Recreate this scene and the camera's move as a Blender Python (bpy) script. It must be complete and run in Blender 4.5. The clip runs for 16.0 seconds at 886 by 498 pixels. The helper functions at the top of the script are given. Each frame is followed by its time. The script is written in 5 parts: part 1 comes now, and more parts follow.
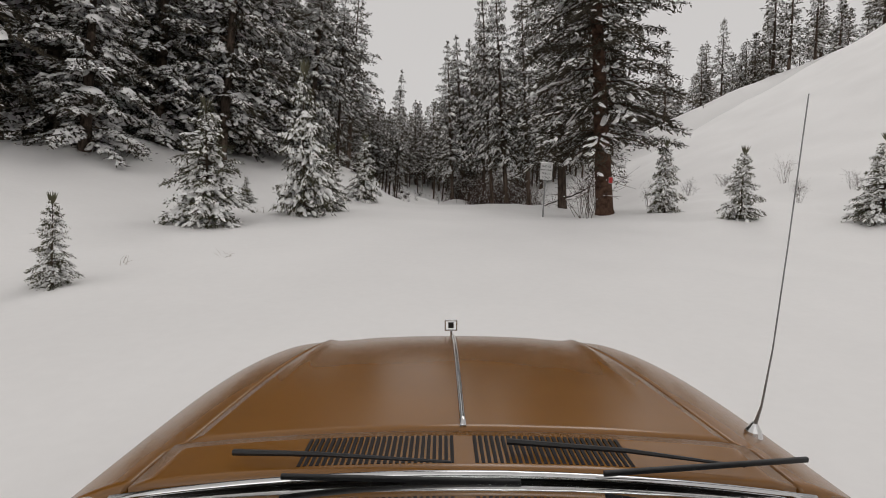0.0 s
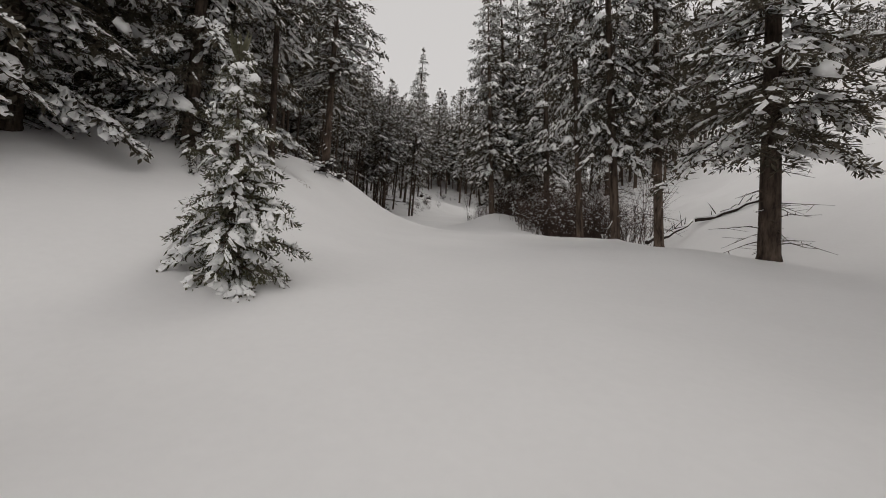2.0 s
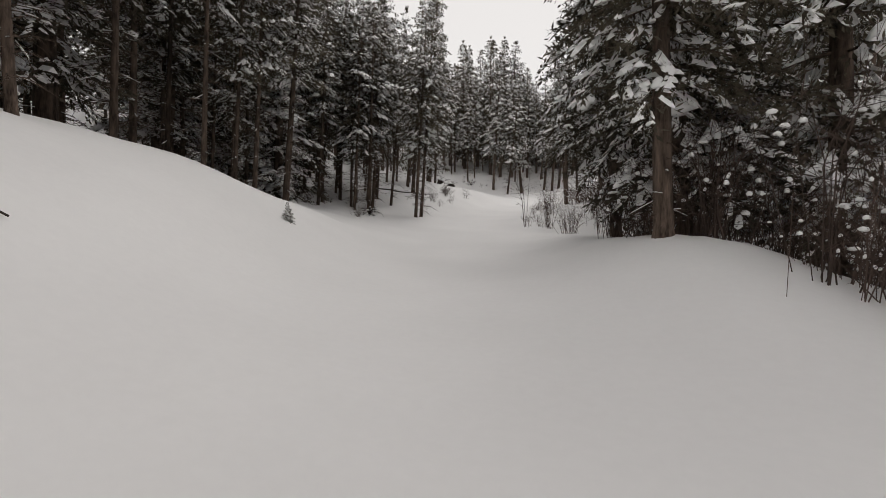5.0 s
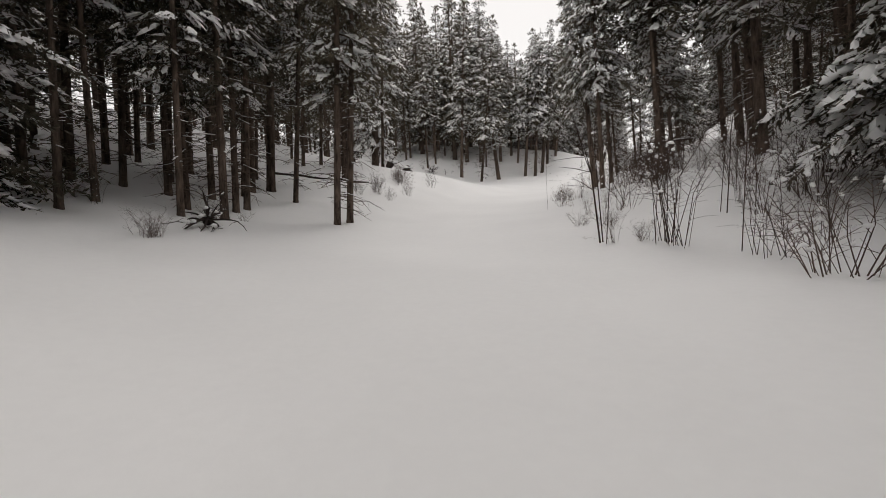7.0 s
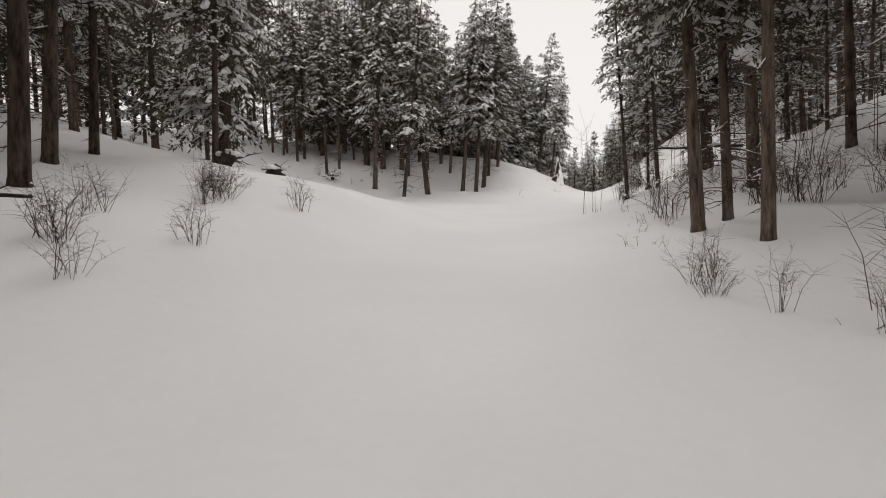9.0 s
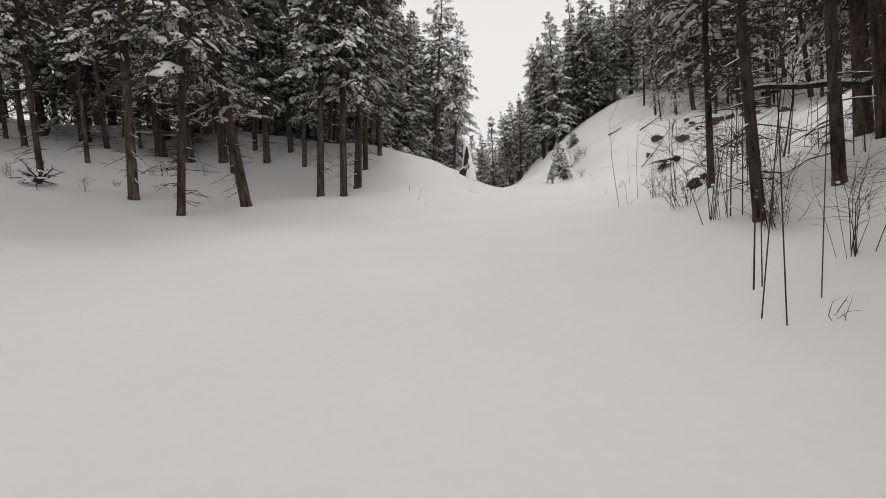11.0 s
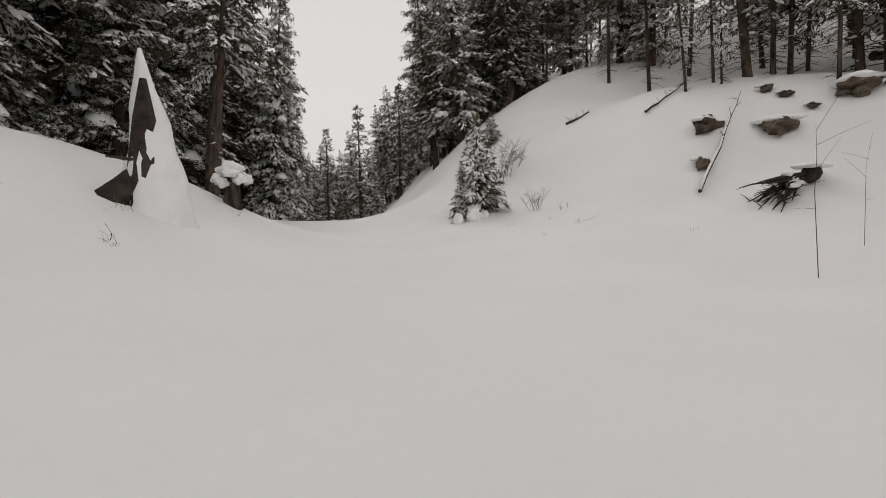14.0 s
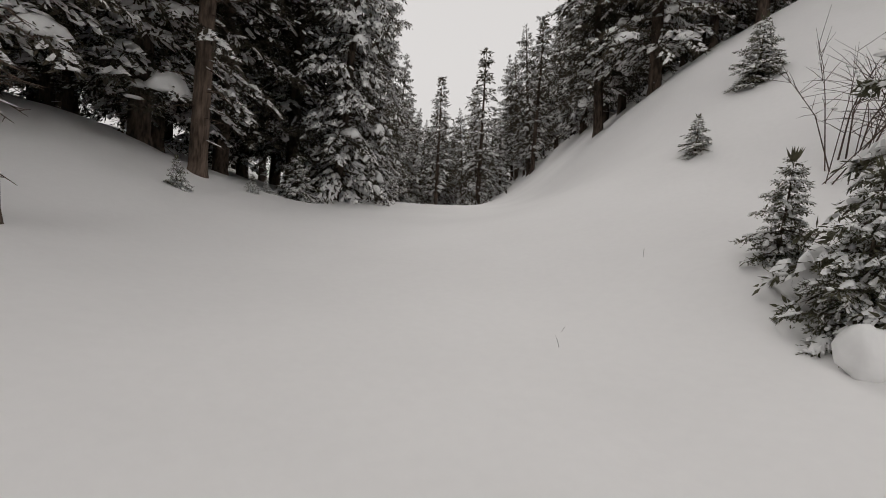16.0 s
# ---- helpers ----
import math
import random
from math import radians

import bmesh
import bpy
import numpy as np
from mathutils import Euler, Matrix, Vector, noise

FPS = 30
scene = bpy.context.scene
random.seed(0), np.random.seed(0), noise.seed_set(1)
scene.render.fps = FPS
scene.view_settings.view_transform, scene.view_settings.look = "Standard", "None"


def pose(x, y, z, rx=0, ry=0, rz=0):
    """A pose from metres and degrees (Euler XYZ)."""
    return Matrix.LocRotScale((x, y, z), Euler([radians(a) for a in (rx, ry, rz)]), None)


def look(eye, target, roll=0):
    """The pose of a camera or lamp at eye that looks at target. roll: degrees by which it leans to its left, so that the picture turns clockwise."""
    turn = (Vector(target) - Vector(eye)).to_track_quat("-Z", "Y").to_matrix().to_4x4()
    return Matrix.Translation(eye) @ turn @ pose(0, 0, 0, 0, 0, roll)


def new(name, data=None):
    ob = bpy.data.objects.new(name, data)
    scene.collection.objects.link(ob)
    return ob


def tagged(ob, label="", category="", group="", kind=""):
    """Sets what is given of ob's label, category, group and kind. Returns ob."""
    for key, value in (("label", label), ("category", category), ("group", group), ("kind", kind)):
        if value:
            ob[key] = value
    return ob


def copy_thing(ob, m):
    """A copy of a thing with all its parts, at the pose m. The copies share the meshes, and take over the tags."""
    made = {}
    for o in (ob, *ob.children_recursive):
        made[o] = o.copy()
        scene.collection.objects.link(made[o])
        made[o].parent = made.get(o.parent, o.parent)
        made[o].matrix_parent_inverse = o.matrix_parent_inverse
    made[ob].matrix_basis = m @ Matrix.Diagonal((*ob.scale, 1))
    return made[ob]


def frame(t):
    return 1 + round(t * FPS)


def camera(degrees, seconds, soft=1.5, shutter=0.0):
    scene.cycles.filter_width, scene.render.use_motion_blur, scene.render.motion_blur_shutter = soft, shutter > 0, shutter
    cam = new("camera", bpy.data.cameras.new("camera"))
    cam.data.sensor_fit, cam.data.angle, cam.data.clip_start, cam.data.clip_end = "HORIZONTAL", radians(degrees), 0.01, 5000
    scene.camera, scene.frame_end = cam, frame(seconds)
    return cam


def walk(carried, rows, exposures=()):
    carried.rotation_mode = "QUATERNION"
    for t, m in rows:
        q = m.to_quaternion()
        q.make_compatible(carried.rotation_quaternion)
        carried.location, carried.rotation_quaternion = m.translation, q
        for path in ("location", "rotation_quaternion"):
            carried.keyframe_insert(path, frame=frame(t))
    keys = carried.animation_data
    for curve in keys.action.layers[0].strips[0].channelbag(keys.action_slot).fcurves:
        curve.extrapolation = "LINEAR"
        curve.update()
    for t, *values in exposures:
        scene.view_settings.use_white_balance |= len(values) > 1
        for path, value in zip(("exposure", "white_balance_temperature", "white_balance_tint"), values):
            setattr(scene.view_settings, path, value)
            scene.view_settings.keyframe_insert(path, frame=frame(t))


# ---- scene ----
cam = camera(87.4, 16.0, soft=0.9)
# seconds, eye, target, lean
PATH = [
    (0, (-0.000, -0.000, 1.500), (0.000, 1.997, 1.397), 1.06),
    (0.5, (-0.067, 3.899, 1.904), (-0.082, 5.897, 1.804), 0.66),
    (1, (-0.170, 7.825, 2.305), (-0.218, 9.822, 2.215), 0.53),
    (1.5, (-0.396, 11.504, 2.761), (-0.478, 13.500, 2.658), 0.33),
    (2, (-0.749, 15.091, 3.268), (-0.848, 17.085, 3.159), 1.68),
    (2.5, (-0.956, 18.685, 3.680), (-1.045, 20.678, 3.552), 2.58),
    (3, (-1.049, 22.175, 4.049), (-1.147, 24.166, 3.892), 3.15),
    (3.5, (-1.318, 25.710, 4.206), (-1.459, 27.698, 4.031), 1.07),
    (4, (-1.561, 29.288, 4.419), (-1.742, 31.269, 4.220), 0.82),
    (4.5, (-1.855, 32.737, 4.488), (-2.055, 34.716, 4.283), -0.91),
    (5, (-2.268, 36.304, 4.487), (-2.479, 38.285, 4.316), 0.07),
    (5.5, (-2.704, 39.895, 4.465), (-2.911, 41.877, 4.299), 0.39),
    (6, (-3.108, 43.494, 4.445), (-3.282, 45.480, 4.279), 0.37),
    (6.5, (-3.426, 47.103, 4.445), (-3.538, 49.093, 4.278), -0.16),
    (7, (-3.618, 50.722, 4.499), (-3.652, 52.712, 4.302), -2.37),
    (7.5, (-3.679, 54.354, 4.697), (-3.674, 56.344, 4.501), -2.70),
    (8, (-3.677, 57.895, 4.941), (-3.633, 59.886, 4.747), -3.55),
    (8.5, (-3.481, 61.502, 5.142), (-3.299, 63.488, 4.982), -0.89),
    (9, (-3.046, 65.103, 5.333), (-2.712, 67.069, 5.176), -0.48),
    (9.5, (-2.365, 68.672, 5.524), (-1.901, 70.611, 5.365), -0.69),
    (10, (-1.463, 72.204, 5.725), (-0.904, 74.118, 5.565), -0.94),
    (10.5, (-0.317, 75.789, 6.018), (0.304, 77.683, 5.846), -0.6),
    (11, (1.34, 79.228, 6.295), (2.119, 81.061, 6.108), -2.9),
    (11.5, (3.361, 83.039, 6.637), (4.292, 84.8, 6.462), -5.1),
    (12, (5.536, 86.736, 7.111), (6.592, 88.426, 6.941), -5.6),
    (12.5, (7.762, 90.073, 7.404), (8.93, 91.688, 7.233), -4.8),
    (13, (10.268, 93.169, 7.462), (11.511, 94.727, 7.298), -3.2),
    (13.5, (12.53, 95.903, 7.676), (13.786, 97.453, 7.529), -2.3),
    (14, (14.325, 98.318, 7.885), (15.536, 99.902, 7.733), -1.3),
    (14.5, (16.055, 100.854, 8.107), (17.204, 102.484, 7.947), -0.1),
    (15, (17.543, 103.488, 8.338), (18.587, 105.185, 8.163), 2.1),
    (15.5, (18.843, 106.063, 8.482), (19.754, 107.83, 8.266), 3.0),
    (16, (20.108, 108.405, 8.689), (20.88, 110.227, 8.403), 3.1),
]
EXPOSURES = [(0, 0.06), (1.0, 0.04), (2.5, 0.16), (3.5, 0.3), (4.5, 0.46), (7.0, 0.72), (8.0, 0.66), (10.5, 0.56), (11.5, 0.48), (12.5, 0.36), (13.5, 0.3), (16.0, 0.27)]
walk(cam, [(t, look(eye, target, roll)) for t, eye, target, roll in PATH], EXPOSURES)

# ---- light: an overcast winter sky ----
world = bpy.data.worlds.new("overcast_sky")
scene.world = world
world.use_nodes = True
wn, wl = world.node_tree.nodes, world.node_tree.links
sky = wn.new("ShaderNodeTexSky")
sky.sky_type, sky.sun_disc = "NISHITA", False
sky.sun_elevation, sky.sun_rotation = radians(32), radians(200)
sky.air_density, sky.dust_density = 1.0, 6.0
grey = wn.new("ShaderNodeHueSaturation")
grey.inputs["Saturation"].default_value = 0.12
cloud = wn.new("ShaderNodeMix")
cloud.data_type = "RGBA"
cloud.inputs["Factor"].default_value = 0.8
cloud.inputs["B"].default_value = (6.5, 6.25, 6.1, 1)
wl.new(sky.outputs["Color"], grey.inputs["Color"])
wl.new(grey.outputs["Color"], cloud.inputs["A"])
wl.new(cloud.outputs["Result"], wn["Background"].inputs["Color"])
wn["Background"].inputs["Strength"].default_value = 0.1
sun_data = bpy.data.lights.new("sun", "SUN")
sun_data.energy, sun_data.angle, sun_data.color = 0.5, radians(30), (1.0, 0.97, 0.93)
sun = new("sun", sun_data)
sun.matrix_world = pose(0, 0, 60, 40, 0, 160)


# ---- materials ----
def material(name, colour, rough=0.6, metal=0.0, vary=0.25, scale=6.0, bump=0.2, fine=60.0, spec=0.5, per_object=0.0, furrow=1.0):
    """A plain surface with two scales of colour variation and a fine relief."""
    mat = bpy.data.materials.new(name)
    mat.use_nodes = True
    n, l = mat.node_tree.nodes, mat.node_tree.links
    bsdf = n["Principled BSDF"]
    bsdf.inputs["Roughness"].default_value, bsdf.inputs["Metallic"].default_value = rough, metal
    bsdf.inputs["Specular IOR Level"].default_value = spec
    coord = n.new("ShaderNodeTexCoord")
    big, small = n.new("ShaderNodeTexNoise"), n.new("ShaderNodeTexNoise")
    big.inputs["Scale"].default_value, small.inputs["Scale"].default_value = scale, fine
    big.inputs["Detail"].default_value, small.inputs["Detail"].default_value = 4, 3
    grain = n.new("ShaderNodeMapping")
    grain.inputs["Scale"].default_value = (1, 1, furrow)
    l.new(coord.outputs["Object"], grain.inputs["Vector"])
    for tex in (big, small):
        l.new(grain.outputs["Vector"], tex.inputs["Vector"])
    ramp = n.new("ShaderNodeValToRGB")
    ramp.color_ramp.elements[0].position, ramp.color_ramp.elements[1].position = 0.3, 0.72
    ramp.color_ramp.elements[0].color = (*[c * (1 - vary) for c in colour], 1)
    ramp.color_ramp.elements[1].color = (*[min(1, c * (1 + vary)) for c in colour], 1)
    mixed = n.new("ShaderNodeMath")
    mixed.operation = "MULTIPLY_ADD"
    mixed.inputs[1].default_value = 0.35
    l.new(small.outputs["Fac"], mixed.inputs[0])
    l.new(big.outputs["Fac"], mixed.inputs[2])
    shift = n.new("ShaderNodeMath")
    shift.operation = "SUBTRACT"
    shift.inputs[1].default_value = 0.175
    l.new(mixed.outputs[0], shift.inputs[0])
    l.new(shift.outputs[0], ramp.inputs["Fac"])
    last = ramp.outputs["Color"]
    if per_object:
        info, hsv, span = n.new("ShaderNodeObjectInfo"), n.new("ShaderNodeHueSaturation"), n.new("ShaderNodeMapRange")
        span.inputs["To Min"].default_value, span.inputs["To Max"].default_value = 1 - per_object, 1 + per_object
        l.new(info.outputs["Random"], span.inputs["Value"])
        l.new(span.outputs["Result"], hsv.inputs["Value"])
        l.new(last, hsv.inputs["Color"])
        last = hsv.outputs["Color"]
    l.new(last, bsdf.inputs["Base Color"])
    if bump:
        relief = n.new("ShaderNodeBump")
        relief.inputs["Strength"].default_value, relief.inputs["Distance"].default_value = bump, 0.02
        l.new(mixed.outputs[0], relief.inputs["Height"])
        l.new(relief.outputs["Normal"], bsdf.inputs["Normal"])
    return mat


SNOW = material("snow", (0.80, 0.79, 0.785), 0.75, vary=0.03, scale=0.35, bump=0.25, fine=9.0, spec=0.2)
SNOW_LOAD = material("snow_load", (0.88, 0.875, 0.87), 0.7, vary=0.04, scale=3.0, bump=0.3, fine=25.0, spec=0.2)
BARK = material("bark", (0.09, 0.067, 0.053), 0.95, vary=0.7, scale=9.0, bump=1.0, fine=34.0, spec=0.1, per_object=0.3, furrow=0.22)
RED_BARK = material("red_bark", (0.085, 0.05, 0.035), 0.95, vary=0.5, scale=6.0, bump=0.9, fine=30.0, spec=0.1)
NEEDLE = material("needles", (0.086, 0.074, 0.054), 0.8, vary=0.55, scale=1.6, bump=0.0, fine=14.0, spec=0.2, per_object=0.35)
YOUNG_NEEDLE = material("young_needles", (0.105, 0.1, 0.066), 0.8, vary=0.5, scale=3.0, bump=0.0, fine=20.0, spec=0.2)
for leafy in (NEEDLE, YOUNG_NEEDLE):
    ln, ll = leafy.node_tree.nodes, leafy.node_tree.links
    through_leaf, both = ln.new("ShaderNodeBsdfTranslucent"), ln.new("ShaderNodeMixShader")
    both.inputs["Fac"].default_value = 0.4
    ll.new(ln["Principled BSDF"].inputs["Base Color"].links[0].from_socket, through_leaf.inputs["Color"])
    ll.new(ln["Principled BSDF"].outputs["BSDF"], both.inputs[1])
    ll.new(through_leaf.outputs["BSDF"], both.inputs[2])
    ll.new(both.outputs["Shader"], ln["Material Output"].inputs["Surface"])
TWIG = material("twig", (0.085, 0.062, 0.052), 0.9, vary=0.4, scale=3.0, bump=0.0, spec=0.1, per_object=0.3)
DEADWOOD = material("dead_wood", (0.05, 0.04, 0.035), 0.9, vary=0.5, scale=5.0, bump=0.6, fine=30.0, spec=0.1)
ROCK = material("rock", (0.11, 0.085, 0.065), 0.9, vary=0.5, scale=3.0, bump=0.8, fine=18.0, spec=0.2, per_object=0.3)
STRAW = material("straw", (0.24, 0.19, 0.14), 0.9, vary=0.3, scale=3.0, bump=0.0, spec=0.1)
PAINT = material("brown_paint", (0.20, 0.085, 0.014), 0.22, vary=0.10, scale=1.2, bump=0.0, fine=5.0, spec=0.6)
CHROME = material("chrome", (0.62, 0.62, 0.62), 0.14, 1.0, vary=0.1, scale=6, bump=0.02)
RUBBER = material("black_rubber", (0.014, 0.014, 0.015), 0.55, vary=0.3, scale=20, bump=0.1)
DARK = material("dark_slot", (0.01, 0.006, 0.004), 0.8, vary=0.3, bump=0.0)
SIGN_WHITE = material("sign_white", (0.45, 0.45, 0.44), 0.5, vary=0.08, scale=4, bump=0.05)
SIGN_BLACK = material("sign_black", (0.02, 0.02, 0.02), 0.6, vary=0.2, bump=0.0)
SIGN_RED = material("sign_red", (0.55, 0.03, 0.03), 0.5, vary=0.15, scale=8, bump=0.05)
STEEL = material("galvanised_steel", (0.28, 0.28, 0.28), 0.45, 0.7, vary=0.2, scale=15, bump=0.1)
TYRE = material("tyre_rubber", (0.02, 0.02, 0.02), 0.8, vary=0.3, scale=12, bump=0.3)
CLOTH = material("tan_seat_cloth", (0.16, 0.11, 0.07), 0.9, vary=0.2, scale=10, bump=0.3)
LAMP = material("lamp_glass", (0.6, 0.6, 0.6), 0.1, vary=0.1, bump=0.0)
GLASS = bpy.data.materials.new("car_glass")
GLASS.use_nodes = True
gb = GLASS.node_tree.nodes["Principled BSDF"]
gb.inputs["Base Color"].default_value = (0.75, 0.8, 0.78, 1)
gb.inputs["Roughness"].default_value = 0.02
gb.inputs["Transmission Weight"].default_value = 1.0
gb.inputs["IOR"].default_value = 1.5


# ---- mesh helpers ----
def mesh_object(name, verts, faces, mat, parent=None, label="", smooth=False):
    me = bpy.data.meshes.new(name)
    me.from_pydata([tuple(v) for v in verts], [], [tuple(f) for f in faces])
    me.materials.append(mat)
    if smooth:
        me.polygons.foreach_set("use_smooth", [True] * len(me.polygons))
    me.update()
    ob = new(name, me)
    ob.parent = parent
    return tagged(ob, label) if label else ob


def part(name, bm, mat, parent=None, label="", smooth=False):
    me = bpy.data.meshes.new(name)
    bm.to_mesh(me)
    bm.free()
    me.materials.append(mat)
    if smooth:
        me.polygons.foreach_set("use_smooth", [True] * len(me.polygons))
    ob = new(name, me)
    ob.parent = parent
    return tagged(ob, label) if label else ob


def box(bm, x0, x1, y0, y1, z0, z1, bevel=0.0):
    made = bmesh.ops.create_cube(bm, size=1.0, matrix=Matrix.Translation(((x0 + x1) / 2, (y0 + y1) / 2, (z0 + z1) / 2)) @ Matrix.Diagonal((x1 - x0, y1 - y0, z1 - z0, 1)))
    if bevel:
        edges = {e for v in made["verts"] for e in v.link_edges}
        bmesh.ops.bevel(bm, geom=list(edges), offset=bevel, segments=2, affect="EDGES", profile=0.5)
    return bm


def tube(points, radii, sides=6, cap=True):
    """Vertices and faces of a tapering round rod along points."""
    pts = [Vector(p) for p in points]
    verts, faces = [], []
    for i, p in enumerate(pts):
        way = (pts[min(i + 1, len(pts) - 1)] - pts[max(i - 1, 0)]).normalized()
        side = way.cross(Vector((0.31, 0.17, 0.94)))
        if side.length < 1e-3:
            side = way.cross(Vector((1, 0, 0)))
        side.normalize()
        up = side.cross(way)
        for k in range(sides):
            a = 2 * math.pi * k / sides
            verts.append(p + (side * math.cos(a) + up * math.sin(a)) * radii[i])
    for i in range(len(pts) - 1):
        for k in range(sides):
            a, b = i * sides + k, i * sides + (k + 1) % sides
            faces.append((a, b, b + sides, a + sides))
    if cap:
        faces.append(tuple(range((len(pts) - 1) * sides, len(pts) * sides)))
        faces.append(tuple(reversed(range(sides))))
    return verts, faces


class Pile:
    """Collects vertices and faces of many small pieces of one mesh."""

    def __init__(self):
        self.v, self.f = [], []

    def add(self, verts, faces):
        k = len(self.v)
        self.v.extend(verts)
        self.f.extend(tuple(i + k for i in f) for f in faces)

    def rod(self, points, radii, sides=4):
        self.add(*tube(points, radii, sides, cap=False))


# ---- the ground: a snowed-in road between banks ----
ROAD = [
    (1.3, -60.0, -4.72), (0.7, -30.0, -2.36), (0.3, -12.0, -0.94), (0.0, 0.0, 0.05), (-0.2, 7.8, 0.87), (-0.7, 15.1, 1.68), (-1.0, 22.2, 2.37),
    (-1.6, 29.3, 2.78), (-2.3, 36.3, 2.91), (-3.1, 43.5, 3.00), (-3.6, 50.7, 3.16), (-3.7, 57.9, 3.44), (-3.0, 65.1, 3.83), (-1.5, 72.2, 4.29),
    (1.3, 79.4, 4.82), (5.5, 86.7, 5.50), (10.1, 93.0, 6.05), (14.5, 98.3, 6.48), (17.8, 103.4, 6.86), (19.7, 108.7, 7.06), (22.9, 116.0, 7.38),
    (26.1, 123.4, 7.57), (29.5, 131.0, 7.47), (35.0, 143.5, 6.61), (43.0, 161.8, 4.31), (59.0, 198.5, 1.81), (91.1, 271.8, -0.19),
]
line = []
for i in range(len(ROAD) - 1):
    p0, p1, p2, p3 = (np.array(ROAD[min(max(i + k, 0), len(ROAD) - 1)]) for k in (-1, 0, 1, 2))
    for u in np.linspace(0, 1, 12, endpoint=False):
        line.append(0.5 * (2 * p1 + (p2 - p0) * u + (2 * p0 - 5 * p1 + 4 * p2 - p3) * u**2 + (3 * p1 - p0 - 3 * p2 + p3) * u**3))
line = np.array(line)
along = np.r_[0, np.cumsum(np.hypot(*np.diff(line[:, :2], axis=0).T))]
along -= along[36]
# heights over the road at these distances from its middle
OFF = (0, 2.2, 4, 6, 9, 11.5, 14, 22, 40, 80)
LEFT_1 = {
    -20: (0, 0, 0.2, 0.6, 1.2, 1.4, 1.6, 1.6, 2, 3),
    4: (0, 0.05, 0.1, 0.15, 0.6, 1.2, 2, 2, 2.4, 4),
    11: (0, 0.05, 0.15, 0.3, 0.8, 1.5, 2.2, 2, 2.4, 4),
    17: (0, 0.05, 0.2, 0.4, 1.5, 2.5, 2.2, 1.8, 2, 4),
    23: (0, 0.1, 0.8, 1.5, 2.2, 2.2, 2.2, 2, 2.5, 4),
    31: (0, 0.25, 1.7, 2.6, 3.2, 3.2, 3.2, 3.2, 3.5, 5),
    38: (0, 0.4, 1.9, 2.9, 3.5, 3.6, 3.6, 3.6, 4, 6),
    47: (0, 0.25, 1.6, 2.7, 3.4, 3.6, 3.8, 4.2, 5, 7),
    56: (0, 0.05, 0.5, 1.0, 1.7, 2.4, 3.0, 5, 8, 12),
}
LEFT_2 = {
    65: (0, 0, 0.35, 0.7, 1.4, 2.4, 3.8, 7.2, 11, 16),
    78: (0, 0.1, 0.8, 1.6, 2.3, 2.7, 3.3, 5.5, 10, 15),
    90: (0, 0, 0.1, 0.2, 0.35, 0.7, 1.2, 3.4, 8, 14),
    100: (0, 0.05, 0.3, 0.6, 0.75, 1.0, 1.6, 3.8, 8, 14),
    113: (0, 0.2, 1.25, 2.2, 3.3, 3.7, 4.1, 5.0, 7, 11),
    122: (0, 0.02, 0.3, 1.0, 2.1, 2.8, 3.4, 4.8, 8, 12),
    132: (0, 0.02, 0.1, 0.3, 1.0, 1.9, 2.8, 5, 8, 12),
    144: (0, 0, 0, 0.1, 0.4, 1.0, 1.6, 4, 7, 11),
    200: (0, 0, 0, 0.2, 0.6, 1.2, 2, 4, 8, 14),
}
RIGHT_1 = {
    -20: (0, 0, 0, 0.1, 0.3, 0.55, 0.8, 3, 12, 30),
    8: (0, 0, 0, 0, 0.1, 0.45, 0.8, 4, 17, 44),
    17: (0, 0, -0.05, 0, 0.1, 0.45, 0.8, 4, 17, 44),
    28: (0, 0, 0.1, 0.05, -0.35, 0.6, 1.9, 6, 17, 44),
    34: (0, 0, 0.1, 0, -0.35, 0.9, 2.2, 6.5, 17, 42),
    40: (0, 0.05, 0.2, -0.3, -0.8, 0.3, 1.6, 5.5, 15, 38),
    46: (0, 0.1, 0.85, 0.4, -0.3, 0.1, 0.6, 4, 12, 30),
    57: (0, 0, 0.1, 0.1, 0.4, 1, 1.6, 4, 10, 24),
    67: (0, 0.1, 0.4, 0.7, 1.4, 2, 2.6, 5, 10, 24),
}
RIGHT_2 = {
    78: (0, 0.1, 0.4, 0.8, 1.5, 2.25, 3, 6, 13, 28),
    90: (0, 0, 0.4, 1, 2, 3.25, 4.5, 8, 15, 28),
    103: (0, 0, 0.2, 0.6, 1.4, 2.4, 4.2, 6.5, 14, 28),
    109: (0, 0, 0.05, 0.1, 0.3, 0.8, 3.4, 5.3, 12, 26),
    112.5: (0, 0.05, 0.2, 0.5, 1.1, 2.5, 4.4, 5.6, 12, 28),
    116: (0, 0.1, 0.4, 0.8, 2, 4.1, 5.1, 5.9, 13, 30),
    121: (0, 0.1, 0.4, 1.1, 3.7, 5.0, 5.8, 7.5, 15, 32),
    132: (0, 0.02, 0.4, 2.3, 4.8, 6.4, 8.0, 12, 21, 36),
    150: (0, 0.1, 0.7, 2.2, 5.5, 7.6, 9.6, 15, 24, 38),
    200: (0, 1, 3, 5, 8, 10, 12, 17, 26, 40),
}
LEFT, RIGHT = LEFT_1 | LEFT_2, RIGHT_1 | RIGHT_2


